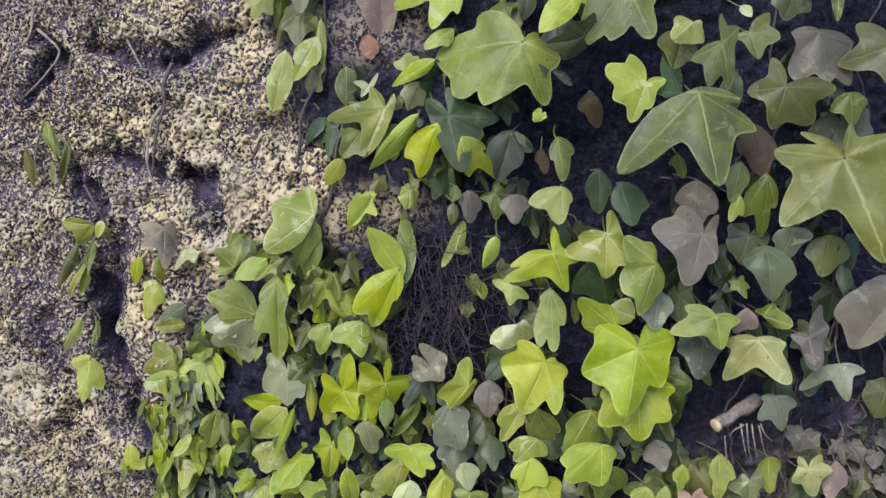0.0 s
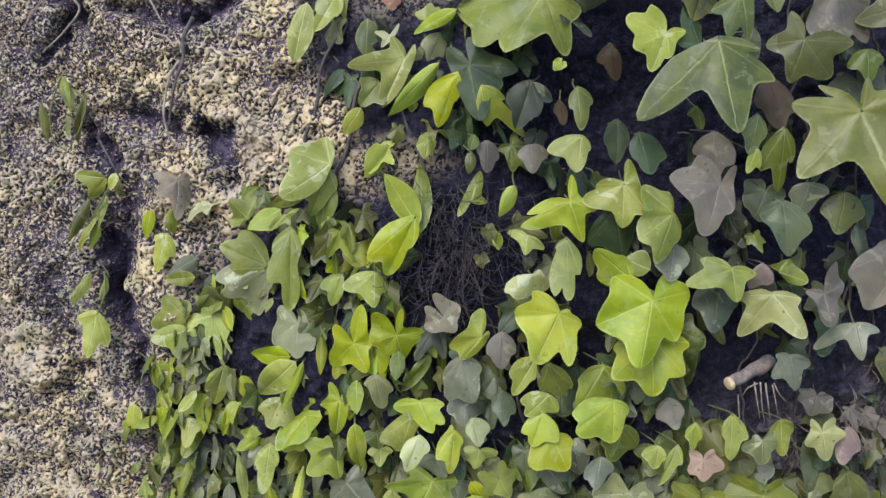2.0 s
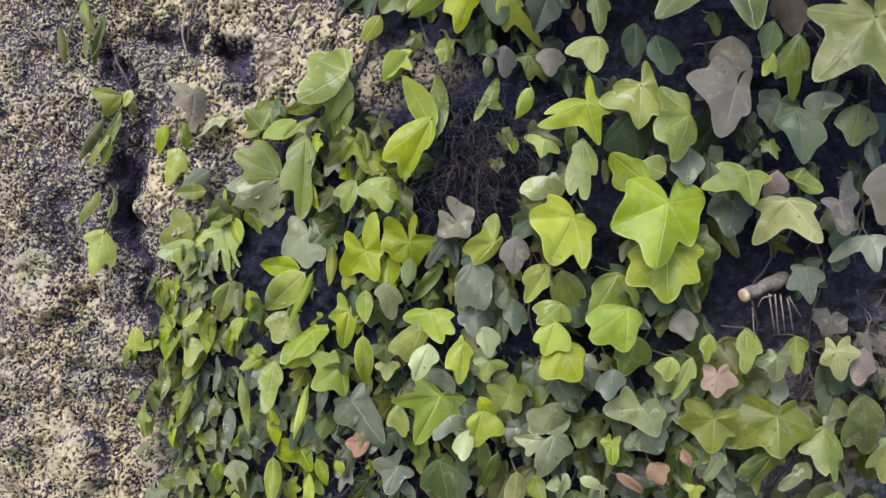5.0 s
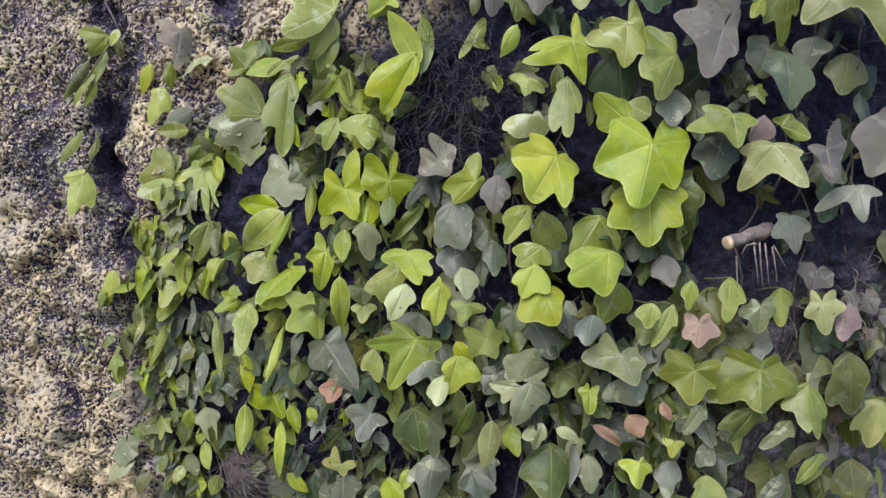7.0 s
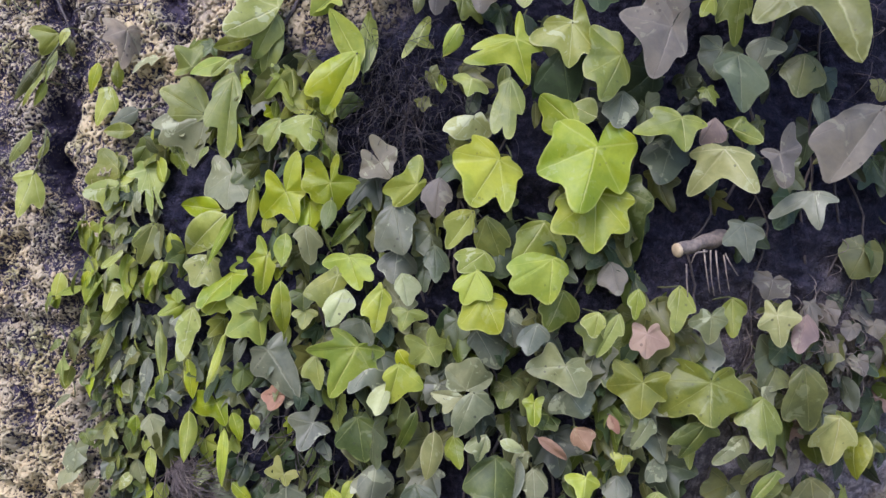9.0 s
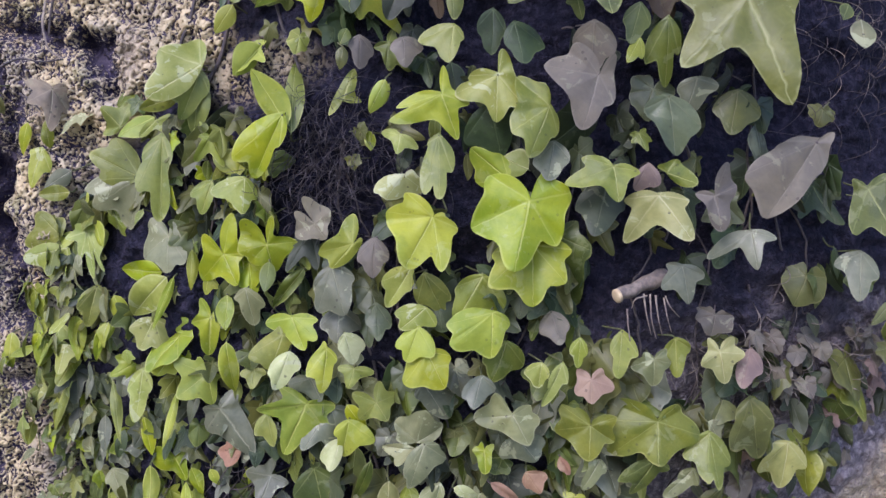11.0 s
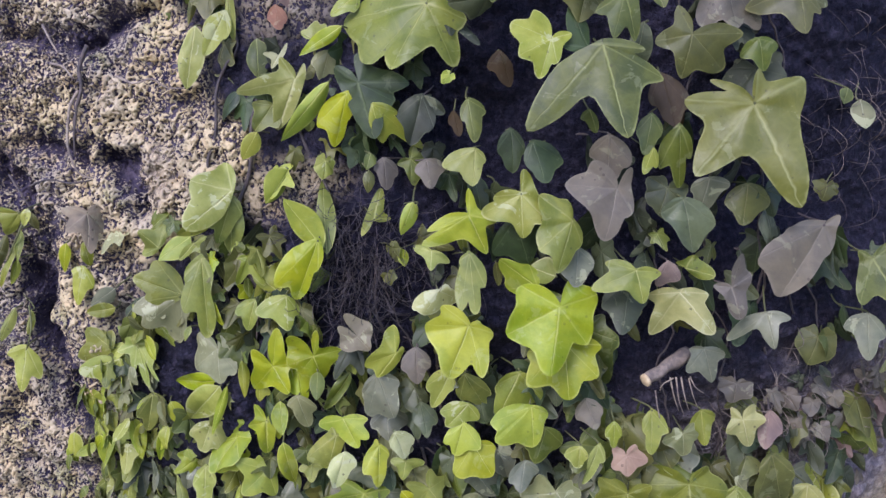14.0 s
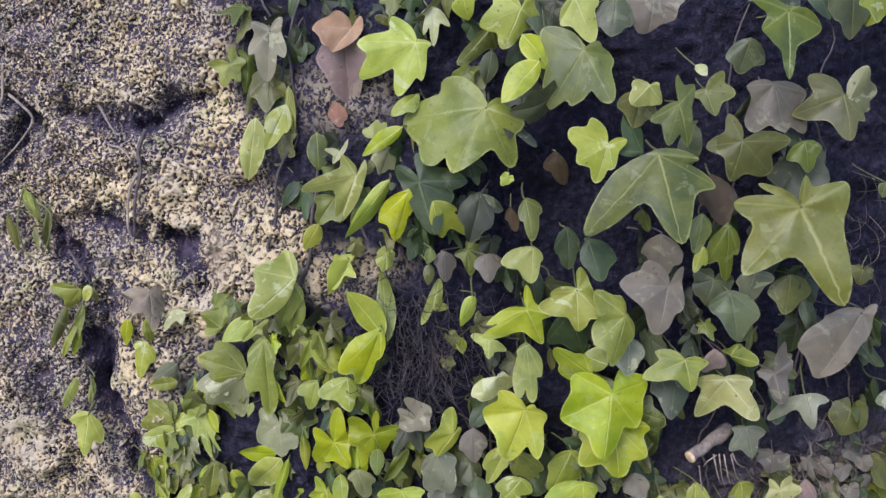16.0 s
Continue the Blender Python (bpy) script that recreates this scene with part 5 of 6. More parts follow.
leaf(mixed_ivy, "lobed", "ashen", 0.139, 0.577, 1.091, 0.0254, 1.00, -8, 15, 3, 0.97, ((0, 1.00), (35, 0.73), (-50, 0.57)))
leaf(mixed_ivy, "lobed", "cream", 0.048, 0.580, 1.068, 0.0186, 1.00, -34, 14, -14, 0.97, ((0, 1.00), (-97, 0.98), (25, 1.10), (-159, 0.37)))
leaf(mixed_ivy, "lobed", "sage", 0.069, 0.574, 1.092, 0.0403, 1.00, 3, 9, 3, 0.78, ((0, 1.00), (61, 0.20), (-19, 0.59), (14, 0.94)))
leaf(mixed_ivy, "lobed", "pale", 0.045, 0.587, 1.093, 0.0133, 1.00, -4, 10, 11, 0.68, ((0, 1.00), (101, 1.08), (-59, 1.09)))
leaf(mixed_ivy, "oval", "young", 0.037, 0.589, 1.124, 0.0216, 0.57, -31, 7, -8)
leaf(mixed_ivy, "lobed", "pale", 0.054, 0.595, 1.010, 0.0299, 1.00, -29, 13, -7, 0.88, ((0, 1.00), (34, 0.72), (-31, 0.47)))
leaf(mixed_ivy, "lobed", "sage", 0.063, 0.592, 1.007, 0.0285, 1.00, 22, 2, 14, 0.93, ((0, 1.00), (38, 0.74), (-24, 0.80)))
leaf(mixed_ivy, "lobed", "pale", 0.064, 0.595, 0.985, 0.0218, 1.00, -49, 10, -1, 0.88, ((0, 1.00), (31, 0.93), (-83, 0.62)))
leaf(mixed_ivy, "lobed", "young", 0.060, 0.591, 0.973, 0.0233, 1.00, -18, 10, 7, 0.88, ((0, 1.00), (32, 0.82), (-49, 0.90)))
leaf(mixed_ivy, "lobed", "young", 0.066, 0.591, 0.958, 0.0259, 1.00, 29, 12, -6, 0.97, ((0, 1.00), (62, 0.99), (-55, 0.58), (100, 0.51)))
leaf(mixed_ivy, "lobed", "young", 0.106, 0.583, 0.985, 0.0288, 1.00, 1, 5, -6, 0.88, ((0, 1.00), (75, 1.05), (51, 1.18), (-61, 0.47)))
leaf(mixed_ivy, "lobed", "sage", 0.099, 0.588, 1.007, 0.0340, 1.00, -28, 7, -4, 0.97, ((0, 1.00), (-67, 0.74), (38, 0.53)))
leaf(mixed_ivy, "lobed", "sage", 0.116, 0.595, 0.965, 0.0270, 1.00, -14, 9, -13, 0.93, ((0, 1.00), (-60, 0.81), (37, 0.68)))
leaf(mixed_ivy, "lobed", "pale", 0.138, 0.586, 0.954, 0.0159, 1.00, -8, 7, 12, 0.97, ((0, 1.00), (54, 0.82), (-41, 0.56)))
leaf(mixed_ivy, "lobed", "pale", 0.151, 0.588, 0.954, 0.0313, 1.00, -22, 9, -14, 0.68, ((0, 1.00), (-40, 0.42), (8, 0.58)))
leaf(mixed_ivy, "lobed", "pale", 0.161, 0.584, 0.971, 0.0192, 1.00, -2, 7, 2, 0.88, ((0, 1.00), (32, 0.59), (-25, 0.58)))
leaf(mixed_ivy, "lobed", "bluish", 0.125, 0.596, 0.997, 0.0172, 1.00, -4, 10, -1, 0.97, ((0, 1.00), (59, 0.60), (-52, 0.60)))
leaf(mixed_ivy, "lobed", "taupe", 0.143, 0.590, 0.986, 0.0216, 1.00, 18, 6, -3, 0.97, ((0, 1.00), (44, 0.70), (-37, 0.66)))
leaf(mixed_ivy, "lobed", "ashen", 0.064, 0.606, 0.935, 0.0286, 1.00, 37, 8, -10, 0.97, ((0, 1.00), (-31, 0.91), (70, 0.35)))
leaf(mixed_ivy, "lobed", "greyish", 0.061, 0.606, 0.896, 0.0199, 1.00, 118, -2, 7, 0.97, ((0, 1.00), (-50, 1.16), (-108, 1.02), (-147, 0.67)))
leaf(mixed_ivy, "lobed", "greyish", 0.066, 0.605, 0.895, 0.0310, 1.00, -18, 11, 4, 0.93, ((0, 1.00), (-76, 0.56), (-109, 0.30), (13, 0.80)))
leaf(mixed_ivy, "lobed", "cream", 0.060, 0.607, 0.891, 0.0216, 1.00, -89, 11, -11, 0.78, ((0, 1.00), (-43, 0.78), (-56, 0.52)))
leaf(mixed_ivy, "lobed", "greyish", 0.122, 0.594, 0.919, 0.0221, 1.00, 31, 10, -7, 0.88, ((0, 1.00), (113, 1.18), (169, 0.85), (-52, 0.83), (-90, 0.61), (64, -0.59)))
leaf(mixed_ivy, "lobed", "ashen", 0.101, 0.593, 0.943, 0.0210, 1.00, -15, 8, -5, 0.97, ((0, 1.00), (31, 0.85), (-66, 0.59)))
leaf(mixed_ivy, "lobed", "young", 0.105, 0.604, 0.893, 0.0164, 1.00, 6, 0, 6, 0.83, ((0, 1.00), (94, 0.49), (166, 0.37), (-120, 0.46)))
leaf(mixed_ivy, "lobed", "ashen", 0.126, 0.606, 0.902, 0.0208, 1.00, 41, 2, 13, 0.97, ((0, 1.00), (79, 0.95), (-39, 0.87)))
leaf(mixed_ivy, "oval", "rust", 0.110, 0.610, 0.870, 0.0238, 0.49, 59, 4, -11)
leaf(mixed_ivy, "lobed", "apricot", 0.133, 0.608, 0.878, 0.0164, 1.00, 35, 11, 9, 0.97, ((0, 1.00), (-46, 0.83), (40, 0.63)))
leaf(mixed_ivy, "lobed", "rust", 0.155, 0.609, 0.889, 0.0133, 1.00, 32, 10, -4, 0.97, ((0, 1.00), (36, 0.61)))
leaf(mixed_ivy, "oval", "cream", 0.086, 0.612, 0.865, 0.0178, 0.73, 66, 5, 3)
leaf(mixed_ivy, "lobed", "cream", 0.077, 0.613, 0.867, 0.0181, 1.00, -9, 6, -10, 0.88, ((0, 1.00), (45, 0.93), (-23, 0.57)))
leaf(mixed_ivy, "lobed", "young", 0.144, 0.615, 0.846, 0.0177, 1.00, -5, 14, 0, 0.83, ((0, 1.00), (84, 0.80), (-79, 0.64), (-157, 0.32)))
leaf(mixed_ivy, "lobed", "greyish", 0.110, 0.617, 0.847, 0.0246, 1.00, 8, 9, 7, 0.97, ((0, 1.00), (43, 0.51), (-38, 0.59)))
leaf(mixed_ivy, "oval", "straw", 0.043, 0.618, 0.866, 0.0339, 0.74, -1, 2, -13)
leaf(mixed_ivy, "lobed", "sage", 0.056, 0.615, 0.864, 0.0213, 1.00, 20, 1, 11, 0.93, ((0, 1.00), (40, 0.65), (-32, 0.44)))
leaf(mixed_ivy, "lobed", "green", 0.085, 0.625, 0.851, 0.0403, 1.00, 4, 12, -14, 0.97, ((0, 1.00), (47, 0.68), (-46, 0.60)))
leaf(mixed_ivy, "lobed", "ashen", 0.166, 0.624, 0.847, 0.0258, 1.00, -1, 14, 3, 0.88, ((0, 1.00), (-39, 0.53), (41, 0.54)))
leaf(mixed_ivy, "oval", "green", 0.030, 0.625, 0.877, 0.0336, 0.43, -15, 7, -11)
leaf(mixed_ivy, "lobed", "green", -0.010, 0.639, 0.866, 0.0307, 1.00, 14, 6, 3, 0.97, ((0, 1.00), (48, 0.78), (-47, 0.81)))
leaf(mixed_ivy, "lobed", "ashen", 0.006, 0.635, 0.836, 0.0354, 1.00, -2, 8, -6, 0.97, ((0, 1.00), (32, 0.57), (-52, 0.53)))
leaf(mixed_ivy, "lobed", "bluish", 0.034, 0.632, 0.826, 0.0210, 1.00, 31, 15, -6, 0.93, ((0, 1.00), (76, 0.64), (-32, 0.93)))
leaf(mixed_ivy, "lobed", "green", 0.017, 0.652, 0.806, 0.0228, 1.00, 26, 15, 11, 0.93, ((0, 1.00), (66, 0.66)))
leaf(mixed_ivy, "heart", "olive", 0.015, 0.594, 1.078, 0.0081, 1.18, 14, 15, -2)
leaf(mixed_ivy, "heart", "ashen", 0.043, 0.613, 0.897, 0.0153, 1.29, -25, 7, 2)
leaf(mixed_ivy, "oval", "young", 0.014, 0.614, 0.917, 0.0200, 0.92, 36, 7, 7)

shaded_ivy = vine("shaded olive ivy with some faded mauve leaves")
leaf(shaded_ivy, "lobed", "sage", 0.174, 0.567, 1.077, 0.0223, 1.00, 9, 16, -3, 0.68, ((0, 1.00), (78, 1.42), (120, 0.90), (-73, 0.75), (41, -0.66)))
leaf(shaded_ivy, "lobed", "dusky", 0.174, 0.586, 1.068, 0.0390, 1.00, -16, 15, 3, 0.97, ((0, 1.00), (35, 0.67), (-56, 0.46)))
leaf(shaded_ivy, "lobed", "straw", 0.202, 0.569, 1.061, 0.0356, 1.00, 36, 16, -0, 0.68, ((0, 1.00), (72, 0.97), (123, 0.59), (-49, 0.52), (39, -0.47)))
leaf(shaded_ivy, "lobed", "sage", 0.208, 0.577, 1.075, 0.0207, 1.00, 71, 5, 14, 0.97, ((0, 1.00), (-77, 0.47), (-168, 0.36)))
leaf(shaded_ivy, "lobed", "mauve", 0.196, 0.576, 1.080, 0.0180, 1.00, -24, 5, -1, 0.97, ((0, 1.00), (-56, 0.84)))
leaf(shaded_ivy, "lobed", "taupe", 0.236, 0.572, 1.062, 0.0235, 1.00, 12, 10, -2, 0.83, ((0, 1.00), (110, 0.49), (-104, 0.67), (-148, 1.00)))
leaf(shaded_ivy, "lobed", "ashen", 0.262, 0.581, 1.041, 0.0250, 1.00, 8, 13, 9, 0.55, ((0, 1.00), (65, 1.33), (-68, 0.65), (46, -0.43)))
leaf(shaded_ivy, "lobed", "ashen", 0.222, 0.585, 1.018, 0.0244, 1.00, 14, 9, -6, 0.73, ((0, 1.00), (58, 0.83), (-59, 0.68), (108, 0.43)))
leaf(shaded_ivy, "lobed", "rose", 0.170, 0.591, 0.944, 0.0157, 1.00, 4, 3, -6, 0.88, ((0, 1.00), (132, 0.71), (-135, 0.65), (-70, 1.06), (48, 0.86)))
leaf(shaded_ivy, "lobed", "sage", 0.172, 0.598, 0.913, 0.0239, 1.00, -0, 1, 9, 0.83, ((0, 1.00), (78, 1.00), (123, 0.99), (142, 0.61), (-115, 0.76), (-56, 0.79), (46, -0.76), (-41, -0.63), (171, -0.30)))
leaf(shaded_ivy, "lobed", "sage", 0.215, 0.600, 0.917, 0.0285, 1.00, 1, 7, -6, 0.88, ((0, 1.00), (50, 1.27), (89, 1.41), (114, 1.11), (-128, 0.65), (-73, 1.13), (25, -0.82), (-159, -0.17)))
leaf(shaded_ivy, "oval", "olive", 0.204, 0.605, 0.927, 0.0237, 1.44, -157, -4, -10)
leaf(shaded_ivy, "lobed", "sage", 0.188, 0.591, 0.975, 0.0305, 1.00, -6, 9, -0, 0.83, ((0, 1.00), (-41, 0.58), (21, 0.51)))
leaf(shaded_ivy, "lobed", "greyish", 0.208, 0.588, 0.959, 0.0182, 1.00, 4, 2, 2, 0.83, ((0, 1.00), (74, 0.84), (-74, 0.63), (128, 0.45), (-128, 0.58)))
leaf(shaded_ivy, "lobed", "sage", 0.223, 0.597, 0.971, 0.0250, 1.00, 3, 1, -8, 0.78, ((0, 1.00), (-58, 0.55), (28, 0.74)))
leaf(shaded_ivy, "lobed", "straw", 0.251, 0.595, 0.964, 0.0209, 1.00, 11, 13, 5, 0.73, ((0, 1.00), (65, 0.72), (-78, 0.77), (151, 0.58), (-130, 0.66)))
leaf(shaded_ivy, "lobed", "mauve", 0.273, 0.605, 0.965, 0.0269, 1.00, -15, 12, 13, 0.88, ((0, 1.00), (-42, 0.61)))
leaf(shaded_ivy, "lobed", "greyish", 0.250, 0.608, 0.916, 0.0147, 1.00, 36, 11, -13, 0.88, ((0, 1.00), (-53, 0.76)))
leaf(shaded_ivy, "lobed", "olive", 0.276, 0.608, 0.932, 0.0433, 1.00, 13, 4, 4, 0.88, ((0, 1.00), (28, 0.86), (-33, 0.51), (52, 0.32)))
leaf(shaded_ivy, "lobed", "olive", 0.260, 0.614, 0.929, 0.0169, 1.00, -27, 11, -10, 0.97, ((0, 1.00), (-78, 0.91)))
leaf(shaded_ivy, "lobed", "sage", 0.250, 0.607, 0.909, 0.0367, 1.00, 8, 15, -10, 0.83, ((0, 1.00), (53, 0.61), (-31, 0.67), (12, 0.88)))
leaf(shaded_ivy, "lobed", "straw", 0.308, 0.625, 0.900, 0.0324, 1.00, -0, 7, -9, 0.73, ((0, 1.00), (48, 0.89), (-42, 0.68), (87, 0.34)))
leaf(shaded_ivy, "lobed", "greyish", 0.180, 0.604, 0.889, 0.0234, 1.00, -30, 1, -11, 0.78, ((0, 1.00), (-63, 0.39), (50, 0.35)))
leaf(shaded_ivy, "lobed", "green", 0.216, 0.607, 0.890, 0.0293, 1.00, -28, 1, -12, 0.73, ((0, 1.00), (30, 0.96), (-87, 0.44)))
leaf(shaded_ivy, "lobed", "greyish", 0.243, 0.614, 0.883, 0.0279, 1.00, -47, 12, 11, 0.78, ((0, 1.00), (19, 0.41), (-66, 0.38)))
leaf(shaded_ivy, "lobed", "ashen", 0.189, 0.618, 0.864, 0.0182, 1.00, -17, 7, -5, 0.97, ((0, 1.00), (-45, 0.95)))
leaf(shaded_ivy, "lobed", "sage", 0.192, 0.620, 0.840, 0.0251, 1.00, -24, 8, 12, 0.73, ((0, 1.00), (-62, 0.91), (27, 0.45)))
leaf(shaded_ivy, "lobed", "olive", 0.265, 0.622, 0.869, 0.0276, 1.00, -45, 1, 6, 0.73, ((0, 1.00), (-22, 0.43)))
leaf(shaded_ivy, "lobed", "sage", 0.270, 0.624, 0.861, 0.0280, 1.00, -37, 10, 0, 0.68, ((0, 1.00), (-106, 0.23)))
leaf(shaded_ivy, "lobed", "olive", 0.302, 0.647, 0.854, 0.0340, 1.00, 7, 9, 3, 0.88, ((0, 1.00), (43, 0.76), (-44, 0.62)))
leaf(shaded_ivy, "lobed", "ashen", 0.248, 0.634, 0.843, 0.0295, 1.00, -30, 9, -7, 0.78, ((0, 1.00), (-46, 0.51)))
leaf(shaded_ivy, "lobed", "young", 0.166, 0.612, 0.863, 0.0111, 1.00, -6, 10, 9, 0.88, ((0, 1.00), (93, 0.77), (-93, 0.65)))
leaf(shaded_ivy, "lobed", "ashen", 0.342, 0.609, 1.029, 0.0321, 1.00, -2, 4, 13, 0.78, ((0, 1.00), (64, 0.58), (-38, 0.59)))
leaf(shaded_ivy, "lobed", "greyish", 0.374, 0.628, 0.999, 0.0232, 1.00, -33, 6, -14, 0.88, ((0, 1.00), (-90, 0.73)))
leaf(shaded_ivy, "heart", "dark", 0.267, 0.620, 0.945, 0.0168, 1.18, -40, 14, -1)
leaf(shaded_ivy, "heart", "taupe", 0.250, 0.606, 0.986, 0.0141, 1.60, -11, 14, 5)
leaf(shaded_ivy, "heart", "green", 0.326, 0.686, 0.835, 0.0154, 1.60, -29, 6, 6)
leaf(shaded_ivy, "heart", "olive", 0.312, 0.619, 1.013, 0.0208, 1.23, -20, 17, -0)
leaf(shaded_ivy, "heart", "green", 0.355, 0.634, 1.014, 0.0197, 1.03, -9, 9, -4)
leaf(shaded_ivy, "heart", "green", 0.320, 0.622, 1.013, 0.0209, 1.00, 23, 8, -40)
leaf(shaded_ivy, "heart", "green", 0.400, 0.655, 0.982, 0.0289, 1.00, -6, 12, 45)
leaf(shaded_ivy, "heart", "taupe", 0.302, 0.629, 0.950, 0.0135, 0.91, 19, 22, 7)
leaf(shaded_ivy, "heart", "taupe", 0.323, 0.639, 0.939, 0.0126, 1.05, 21, 18, -2)
leaf(shaded_ivy, "tri", "taupe", 0.340, 0.643, 0.946, 0.0156, 1.00, 9, 7, -31)
leaf(shaded_ivy, "heart", "taupe", 0.352, 0.650, 0.940, 0.0103, 1.11, 37, 5, -7)
leaf(shaded_ivy, "heart", "taupe", 0.313, 0.630, 0.961, 0.0104, 1.13, -20, 6, 4)
leaf(shaded_ivy, "heart", "taupe", 0.291, 0.620, 0.972, 0.0134, 1.00, 19, 24, 36)
leaf(shaded_ivy, "heart", "taupe", 0.330, 0.635, 0.964, 0.0109, 1.08, 23, 11, 4)
leaf(shaded_ivy, "heart", "olive", 0.385, 0.655, 0.962, 0.0137, 0.99, -16, 23, 2)
leaf(shaded_ivy, "heart", "mauve", 0.374, 0.654, 0.951, 0.0140, 1.00, 20, 22, -44)
leaf(shaded_ivy, "heart", "sage", 0.293, 0.635, 0.921, 0.0344, 0.95, 15, 14, -53)
leaf(shaded_ivy, "heart", "pale", 0.330, 0.660, 0.892, 0.0215, 1.11, -35, 19, 3)


# small leaves under the outer ones, mostly in dark tones that carry their shade
BARE = ((-0.073, 1.125, 0.028, 0.02), (0.168, 1.305, 0.05, 0.03), (0.10, 1.19, 0.05, 0.05), (0.13, 1.24, 0.04, 0.03), (-0.005, 1.078, 0.04, 0.045), (0.20, 0.995, 0.035, 0.03), (0.35, 1.17, 0.09, 0.07), (0.43, 0.85, 0.06, 0.06), (-0.04, 1.27, 0.05, 0.04), (-0.035, 1.14, 0.05, 0.02), (0.28, 1.28, 0.05, 0.03), (0.215, 0.972, 0.03, 0.03), (0.20, 1.295, 0.055, 0.035))


def understorey(plant, count, x0, x1, z0, z1, tones, size, seed, near=0.003, out=0.015):
    """Lesser leaves that lie closer to the bank, at random but away from the bare places."""
    rng = random.Random(seed)
    made = 0
    while made < count:
        x, z = rng.uniform(x0, x1), rng.uniform(z0, z1)
        if x < float(ivy_edge(z)) + 0.012 or any(((x - a) / u) ** 2 + ((z - b) / v) ** 2 < 1 for a, b, u, v in BARE):
            continue
        made += 1
        y = float(bank_y(x, z)) - rng.uniform(near, out)
        leaf(plant, rng.choice(("heart", "tri", "five", "bird", "oval")), rng.choice(tones), x, y, z, size * rng.uniform(0.6, 1.25), rng.uniform(0.62, 1.0), rng.gauss(0, 26), rng.uniform(-5, 35), rng.choice((-1, 1)) * rng.uniform(5, 62))


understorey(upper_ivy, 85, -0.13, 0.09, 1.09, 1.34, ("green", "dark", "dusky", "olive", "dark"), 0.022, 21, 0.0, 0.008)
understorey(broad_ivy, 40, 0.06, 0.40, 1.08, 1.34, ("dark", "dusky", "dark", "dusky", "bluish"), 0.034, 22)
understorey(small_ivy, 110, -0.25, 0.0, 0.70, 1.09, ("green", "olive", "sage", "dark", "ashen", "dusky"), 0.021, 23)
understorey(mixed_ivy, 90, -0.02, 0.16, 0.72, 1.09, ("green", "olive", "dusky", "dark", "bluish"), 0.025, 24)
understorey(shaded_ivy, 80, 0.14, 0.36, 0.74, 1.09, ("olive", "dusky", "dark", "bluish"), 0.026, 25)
hanging_ivy = vine("dense hanging ivy with small green overlapping leaves")
understorey(hanging_ivy, 125, -0.20, 0.0, 0.82, 1.10, ("green", "young", "olive", "sage", "green", "dark", "olive"), 0.019, 41, 0.006, 0.018)
understorey(hanging_ivy, 24, -0.13, -0.04, 1.06, 1.17, ("green", "young", "sage", "olive"), 0.016, 42, 0.006, 0.016)
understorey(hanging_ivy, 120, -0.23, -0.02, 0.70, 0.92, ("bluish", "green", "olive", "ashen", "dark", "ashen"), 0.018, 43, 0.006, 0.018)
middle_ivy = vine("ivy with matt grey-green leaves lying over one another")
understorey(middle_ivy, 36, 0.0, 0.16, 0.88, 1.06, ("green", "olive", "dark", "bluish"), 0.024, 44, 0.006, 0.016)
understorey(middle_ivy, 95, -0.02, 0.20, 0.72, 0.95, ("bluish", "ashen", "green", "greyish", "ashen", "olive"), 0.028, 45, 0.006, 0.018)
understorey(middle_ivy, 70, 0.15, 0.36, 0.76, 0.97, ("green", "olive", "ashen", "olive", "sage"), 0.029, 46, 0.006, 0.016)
understorey(shaded_ivy, 55, 0.27, 0.44, 0.865, 0.99, ("taupe", "mauve", "taupe", "dusky"), 0.016, 26)


def fringe(plant, count, seed):
    """Tiny leaves that creep over the edge of the bare rock."""
    rng = random.Random(seed)
    for _ in range(count):
        z = rng.uniform(0.70, 1.06)
        x = float(ivy_edge(z)) + rng.gauss(0.022, 0.018)
        y = float(bank_y(x, z)) - rng.uniform(0.008, 0.022)
        leaf(plant, rng.choice(("oval", "tri", "oval", "heart")), rng.choice(("green", "young", "sage", "olive", "pale", "greyish")), x, y, z, rng.uniform(0.011, 0.022), rng.uniform(0.8, 1.1), rng.gauss(0, 28), rng.uniform(0, 30), rng.uniform(20, 65))


edge_ivy = vine("tiny ivy leaves creeping over the edge of bare rock")
fringe(edge_ivy, 150, 27)
for plant, x, low, high, count, seed in ((upper_ivy, -0.02, 1.05, 1.36, 3, 1), (broad_ivy, 0.2, 1.03, 1.38, 2, 2), (small_ivy, -0.13, 0.70, 1.1, 6, 3), (mixed_ivy, 0.08, 0.70, 1.1, 5, 4), (shaded_ivy, 0.25, 0.75, 1.1, 5, 5)):
    stems(plant, x, low, high, count, seed)


# ---- roots and twigs ----
def root(points, thick, material, label, name="root"):
    """One bare root or twig that lies on the bank."""
    rng = random.Random(int(abs(points[0][0] + points[-1][2]) * 9000))
    line = bend(points, 5, thick * 0.15, rng)
    bm = bmesh.new()
    tube(bm, line, [thick * (1.0 - 0.55 * i / len(line)) * rng.uniform(0.85, 1.15) for i in range(len(line))], 7)
    return tagged(part(name, bm, material), label, "root", "roots on the rock")


root([(-0.201, 0.688, 1.243), (-0.208, 0.686, 1.227), (-0.207, 0.683, 1.212), (-0.212, 0.683, 1.198), (-0.216, 0.683, 1.180), (-0.218, 0.685, 1.162)], 0.0018, ROOT, "dark curved ivy root lying on lichen rock")
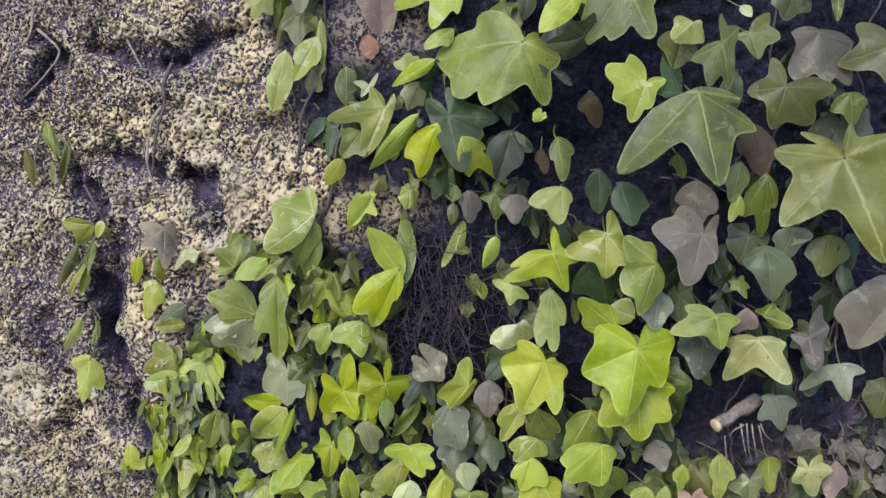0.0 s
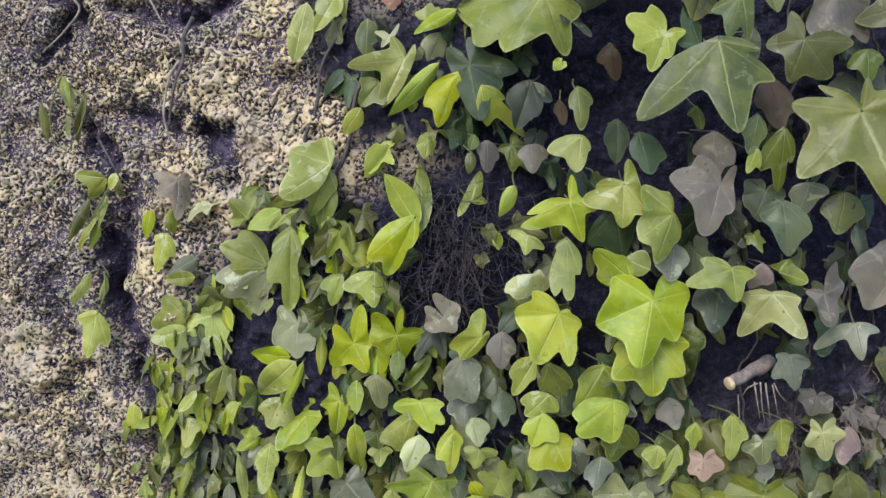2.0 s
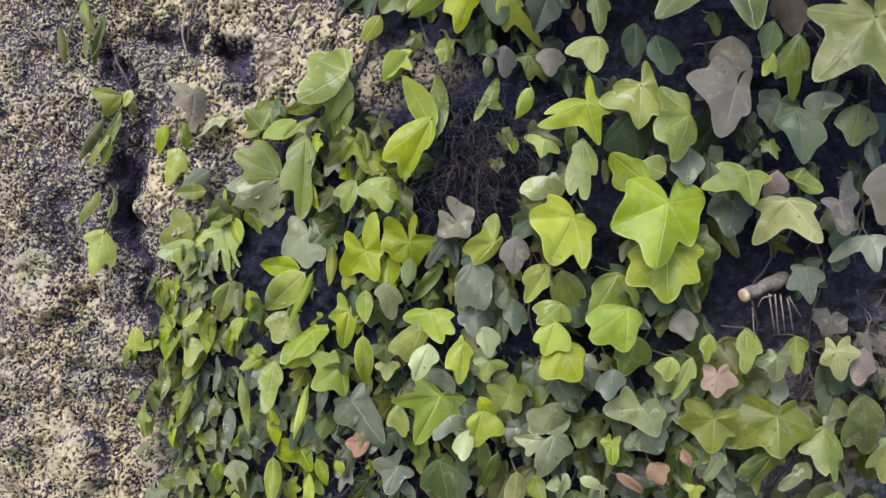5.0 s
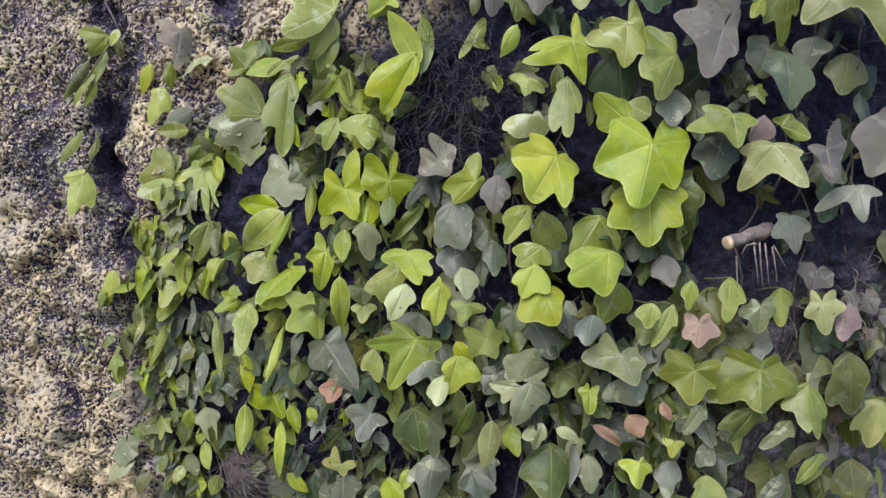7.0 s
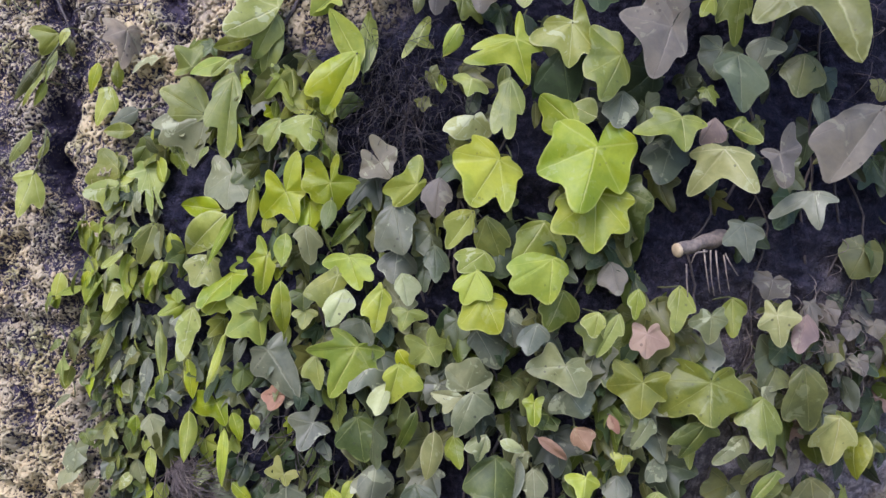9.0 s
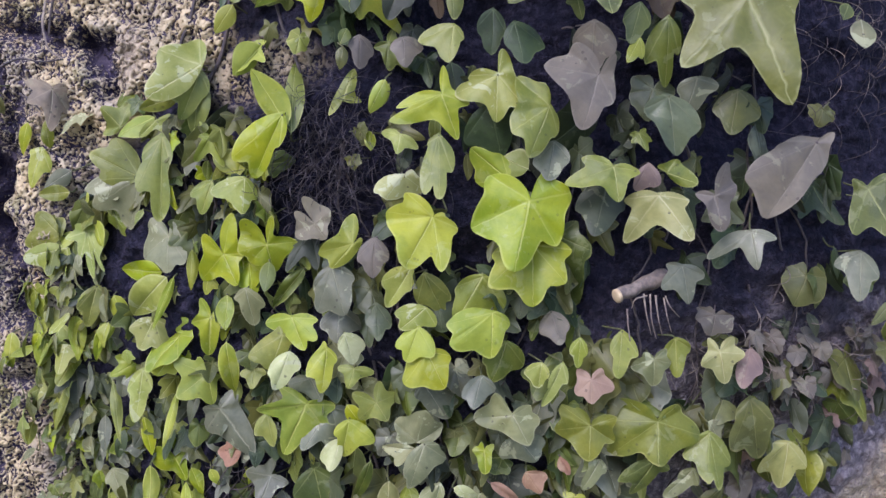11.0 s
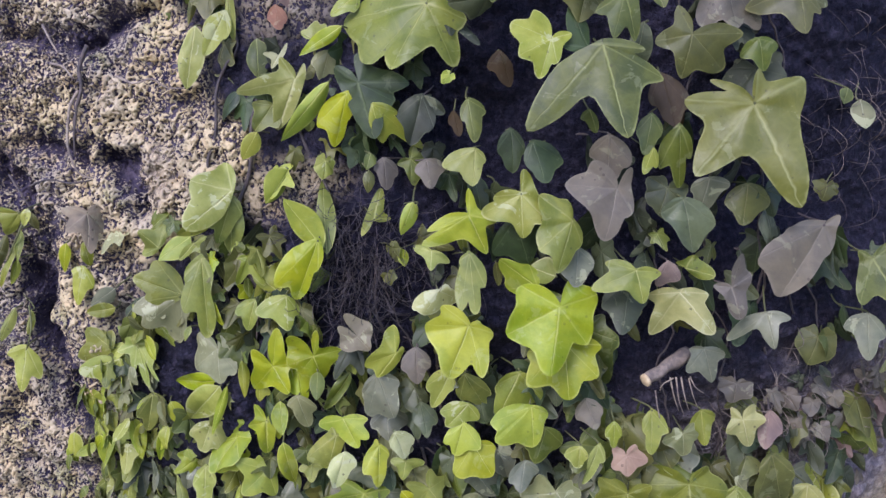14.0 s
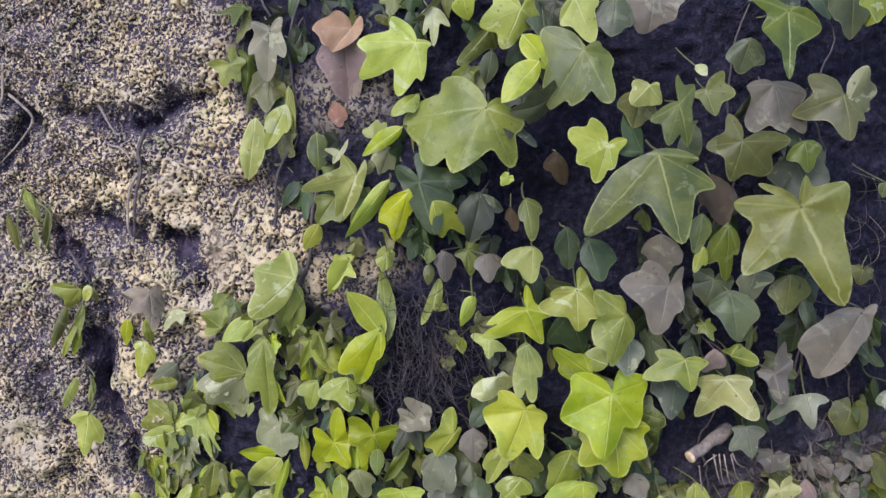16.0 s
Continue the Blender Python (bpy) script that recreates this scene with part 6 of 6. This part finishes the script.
root([(-0.210, 0.685, 1.211), (-0.217, 0.685, 1.200), (-0.221, 0.685, 1.185), (-0.221, 0.682, 1.168), (-0.215, 0.680, 1.151), (-0.203, 0.679, 1.145)], 0.0014, PALE_ROOT, "pale thin root hanging over lichen rock")
root([(-0.243, 0.715, 1.262), (-0.234, 0.702, 1.251), (-0.227, 0.698, 1.239)], 0.0011, PALE_ROOT, "short pale root below a rock ledge")
root([(-0.235, 0.702, 1.232), (-0.223, 0.694, 1.229), (-0.215, 0.689, 1.220)], 0.0012, PALE_ROOT, "short pale root on lichen rock")
root([(-0.335, 0.763, 1.292), (-0.335, 0.752, 1.268), (-0.352, 0.756, 1.253), (-0.360, 0.759, 1.237)], 0.0013, PALE_ROOT, "thin root running down mossy rock")
root([(-0.329, 0.755, 1.274), (-0.312, 0.741, 1.263), (-0.304, 0.734, 1.253), (-0.316, 0.737, 1.238), (-0.339, 0.746, 1.220)], 0.0013, PALE_ROOT, "thin bent root running down mossy rock")
root([(-0.178, 0.677, 1.219), (-0.163, 0.667, 1.213), (-0.148, 0.661, 1.215), (-0.135, 0.655, 1.208), (-0.117, 0.651, 1.208)], 0.0010, PALE_ROOT, "thin pale root lying across lichen rock")
root([(-0.262, 0.702, 1.141), (-0.242, 0.690, 1.146), (-0.222, 0.681, 1.143), (-0.204, 0.677, 1.145)], 0.0010, ROOT, "thin dark root across a rock hollow")
root([(-0.280, 0.710, 1.150), (-0.269, 0.701, 1.136), (-0.262, 0.700, 1.123)], 0.0011, ROOT, "short dark root in a rock crack")
root([(-0.240, 0.688, 1.120), (-0.227, 0.680, 1.114), (-0.216, 0.678, 1.102)], 0.0009, ROOT, "thin dark ivy runner on the rock")
root([(-0.313, 0.727, 1.204), (-0.316, 0.723, 1.196), (-0.323, 0.722, 1.171), (-0.320, 0.722, 1.149), (-0.307, 0.720, 1.139)], 0.0009, STEM, "green ivy runner looped on the rock")
root([(-0.303, 0.718, 1.189), (-0.290, 0.709, 1.180), (-0.293, 0.709, 1.163), (-0.307, 0.718, 1.142)], 0.0009, STEM, "green ivy runner looped on the rock")
root([(-0.264, 0.692, 1.118), (-0.272, 0.691, 1.103), (-0.287, 0.699, 1.082), (-0.304, 0.712, 1.064)], 0.0009, STEM, "green ivy shoot in the rock crack")
root([(-0.273, 0.700, 1.048), (-0.271, 0.694, 1.031), (-0.280, 0.700, 1.012)], 0.0009, STEM, "green ivy shoot in the rock crack")


def branch_stub():
    """A broken branch stub with a pale cut end."""
    thing = new("branch_stub")
    a, b = Vector((0.183, 0.587, 0.998)), Vector((0.216, 0.603, 1.011))
    rng = random.Random(4)
    line = [a.lerp(b, k / 9) + Vector((0, 0, 0.0007 * math.sin(1.7 * k))) for k in range(10)]
    bm = bmesh.new()
    tube(bm, line, [0.0046 * rng.uniform(0.85, 1.2) for _ in line], 10)
    part("bark", bm, BARK, thing)
    bm = bmesh.new()
    way = (a - b).normalized()
    tube(bm, [a - way * 0.001, a + way * 0.0008, a + way * 0.0014], [0.0046, 0.0044, 0.003], 12)
    part("cut_end", bm, CUT, thing, "pale cut wood end")
    tagged(thing, "short broken branch stub with a pale cut end", "branch")


branch_stub()


def fibres(name, label, centre, spread_x, spread_z, count, length, thick, material, aim, fan, seed, out=0.016):
    """A tuft of hair roots round a place; aim and fan: the angle from straight down to which they run, and its spread."""
    rng = random.Random(seed)
    bm = bmesh.new()
    for _ in range(count):
        x, z = centre[0] + rng.gauss(0, spread_x), centre[1] + rng.gauss(0, spread_z)
        a = radians(aim + rng.gauss(0, fan))
        n = length * rng.uniform(0.5, 1.3)
        curl = rng.uniform(-0.7, 0.7)
        lift = out * rng.uniform(0.5, 1.3)
        points = []
        for k in range(6):
            s = k / 5
            px, pz = x + math.sin(a + curl * s) * n * s, z - math.cos(a + curl * s) * n * s
            points.append(Vector((px, float(bank_y(px, pz)) - lift * (0.4 + math.sin(math.pi * s)), pz)))
        line = bend(points, 2)
        tube(bm, line, [thick * rng.uniform(0.8, 1.2) * (1 - 0.5 * k / len(line)) for k in range(len(line))], 4)
    return tagged(part(name, bm, material), label, "roots", kind="stuff")


fibres("root_mat", "mat of dark dry hair roots on the bank", (-0.005, 1.085), 0.022, 0.024, 330, 0.02, 0.00026, HAIR, 0, 50, 31)
fibres("root_mat", "mat of dry brown hair roots on the bank", (0.0, 1.085), 0.02, 0.022, 110, 0.018, 0.00022, ROOT, 0, 45, 32, 0.02)
for top, middle, low in (
    ((0.199, 0.585, 1.000), (0.201, 0.583, 0.987), (0.206, 0.590, 0.974)),
    ((0.203, 0.585, 1.000), (0.204, 0.582, 0.985), (0.209, 0.589, 0.972)),
    ((0.206, 0.584, 1.000), (0.208, 0.582, 0.986), (0.213, 0.590, 0.974)),
    ((0.212, 0.587, 0.998), (0.214, 0.585, 0.987), (0.219, 0.592, 0.976)),
    ((0.213, 0.587, 0.999), (0.215, 0.582, 0.993), (0.223, 0.590, 0.986)),
    ((0.201, 0.585, 0.999), (0.193, 0.580, 0.997), (0.192, 0.585, 0.991)),
    ((0.190, 0.589, 0.990), (0.191, 0.588, 0.979), (0.194, 0.592, 0.966)),
):
    root([top, middle, low], 0.0006, PALE_ROOT, "thin pale hair root hanging below the stub")
fibres("root_mat", "dark tangle of hair roots behind the leaves", (0.355, 1.17), 0.04, 0.035, 90, 0.03, 0.00026, ROOT, -10, 45, 34)
fibres("root_fringe", "loose pale hair roots on dark soil", (0.345, 1.185), 0.035, 0.03, 30, 0.024, 0.0002, PALE_ROOT, 8, 30, 35, 0.02)
fibres("root_mat", "tangle of hair roots on purplish soil", (0.30, 0.955), 0.05, 0.03, 90, 0.022, 0.00035, BARK, 30, 60, 36)
fibres("root_tuft", "fan-shaped tuft of dry fibrous roots", (-0.148, 0.808), 0.006, 0.006, 150, 0.045, 0.0003, DRY_STEM, 45, 26, 37, 0.02)
fibres("root_tuft", "fan-shaped tuft of dry pale fibrous roots", (-0.145, 0.806), 0.006, 0.006, 45, 0.042, 0.00028, BARK, 45, 26, 38, 0.022)
fibres("root_mat", "dark hair roots between small leaves", (-0.06, 0.84), 0.02, 0.02, 60, 0.025, 0.0004, ROOT, 0, 40, 39)
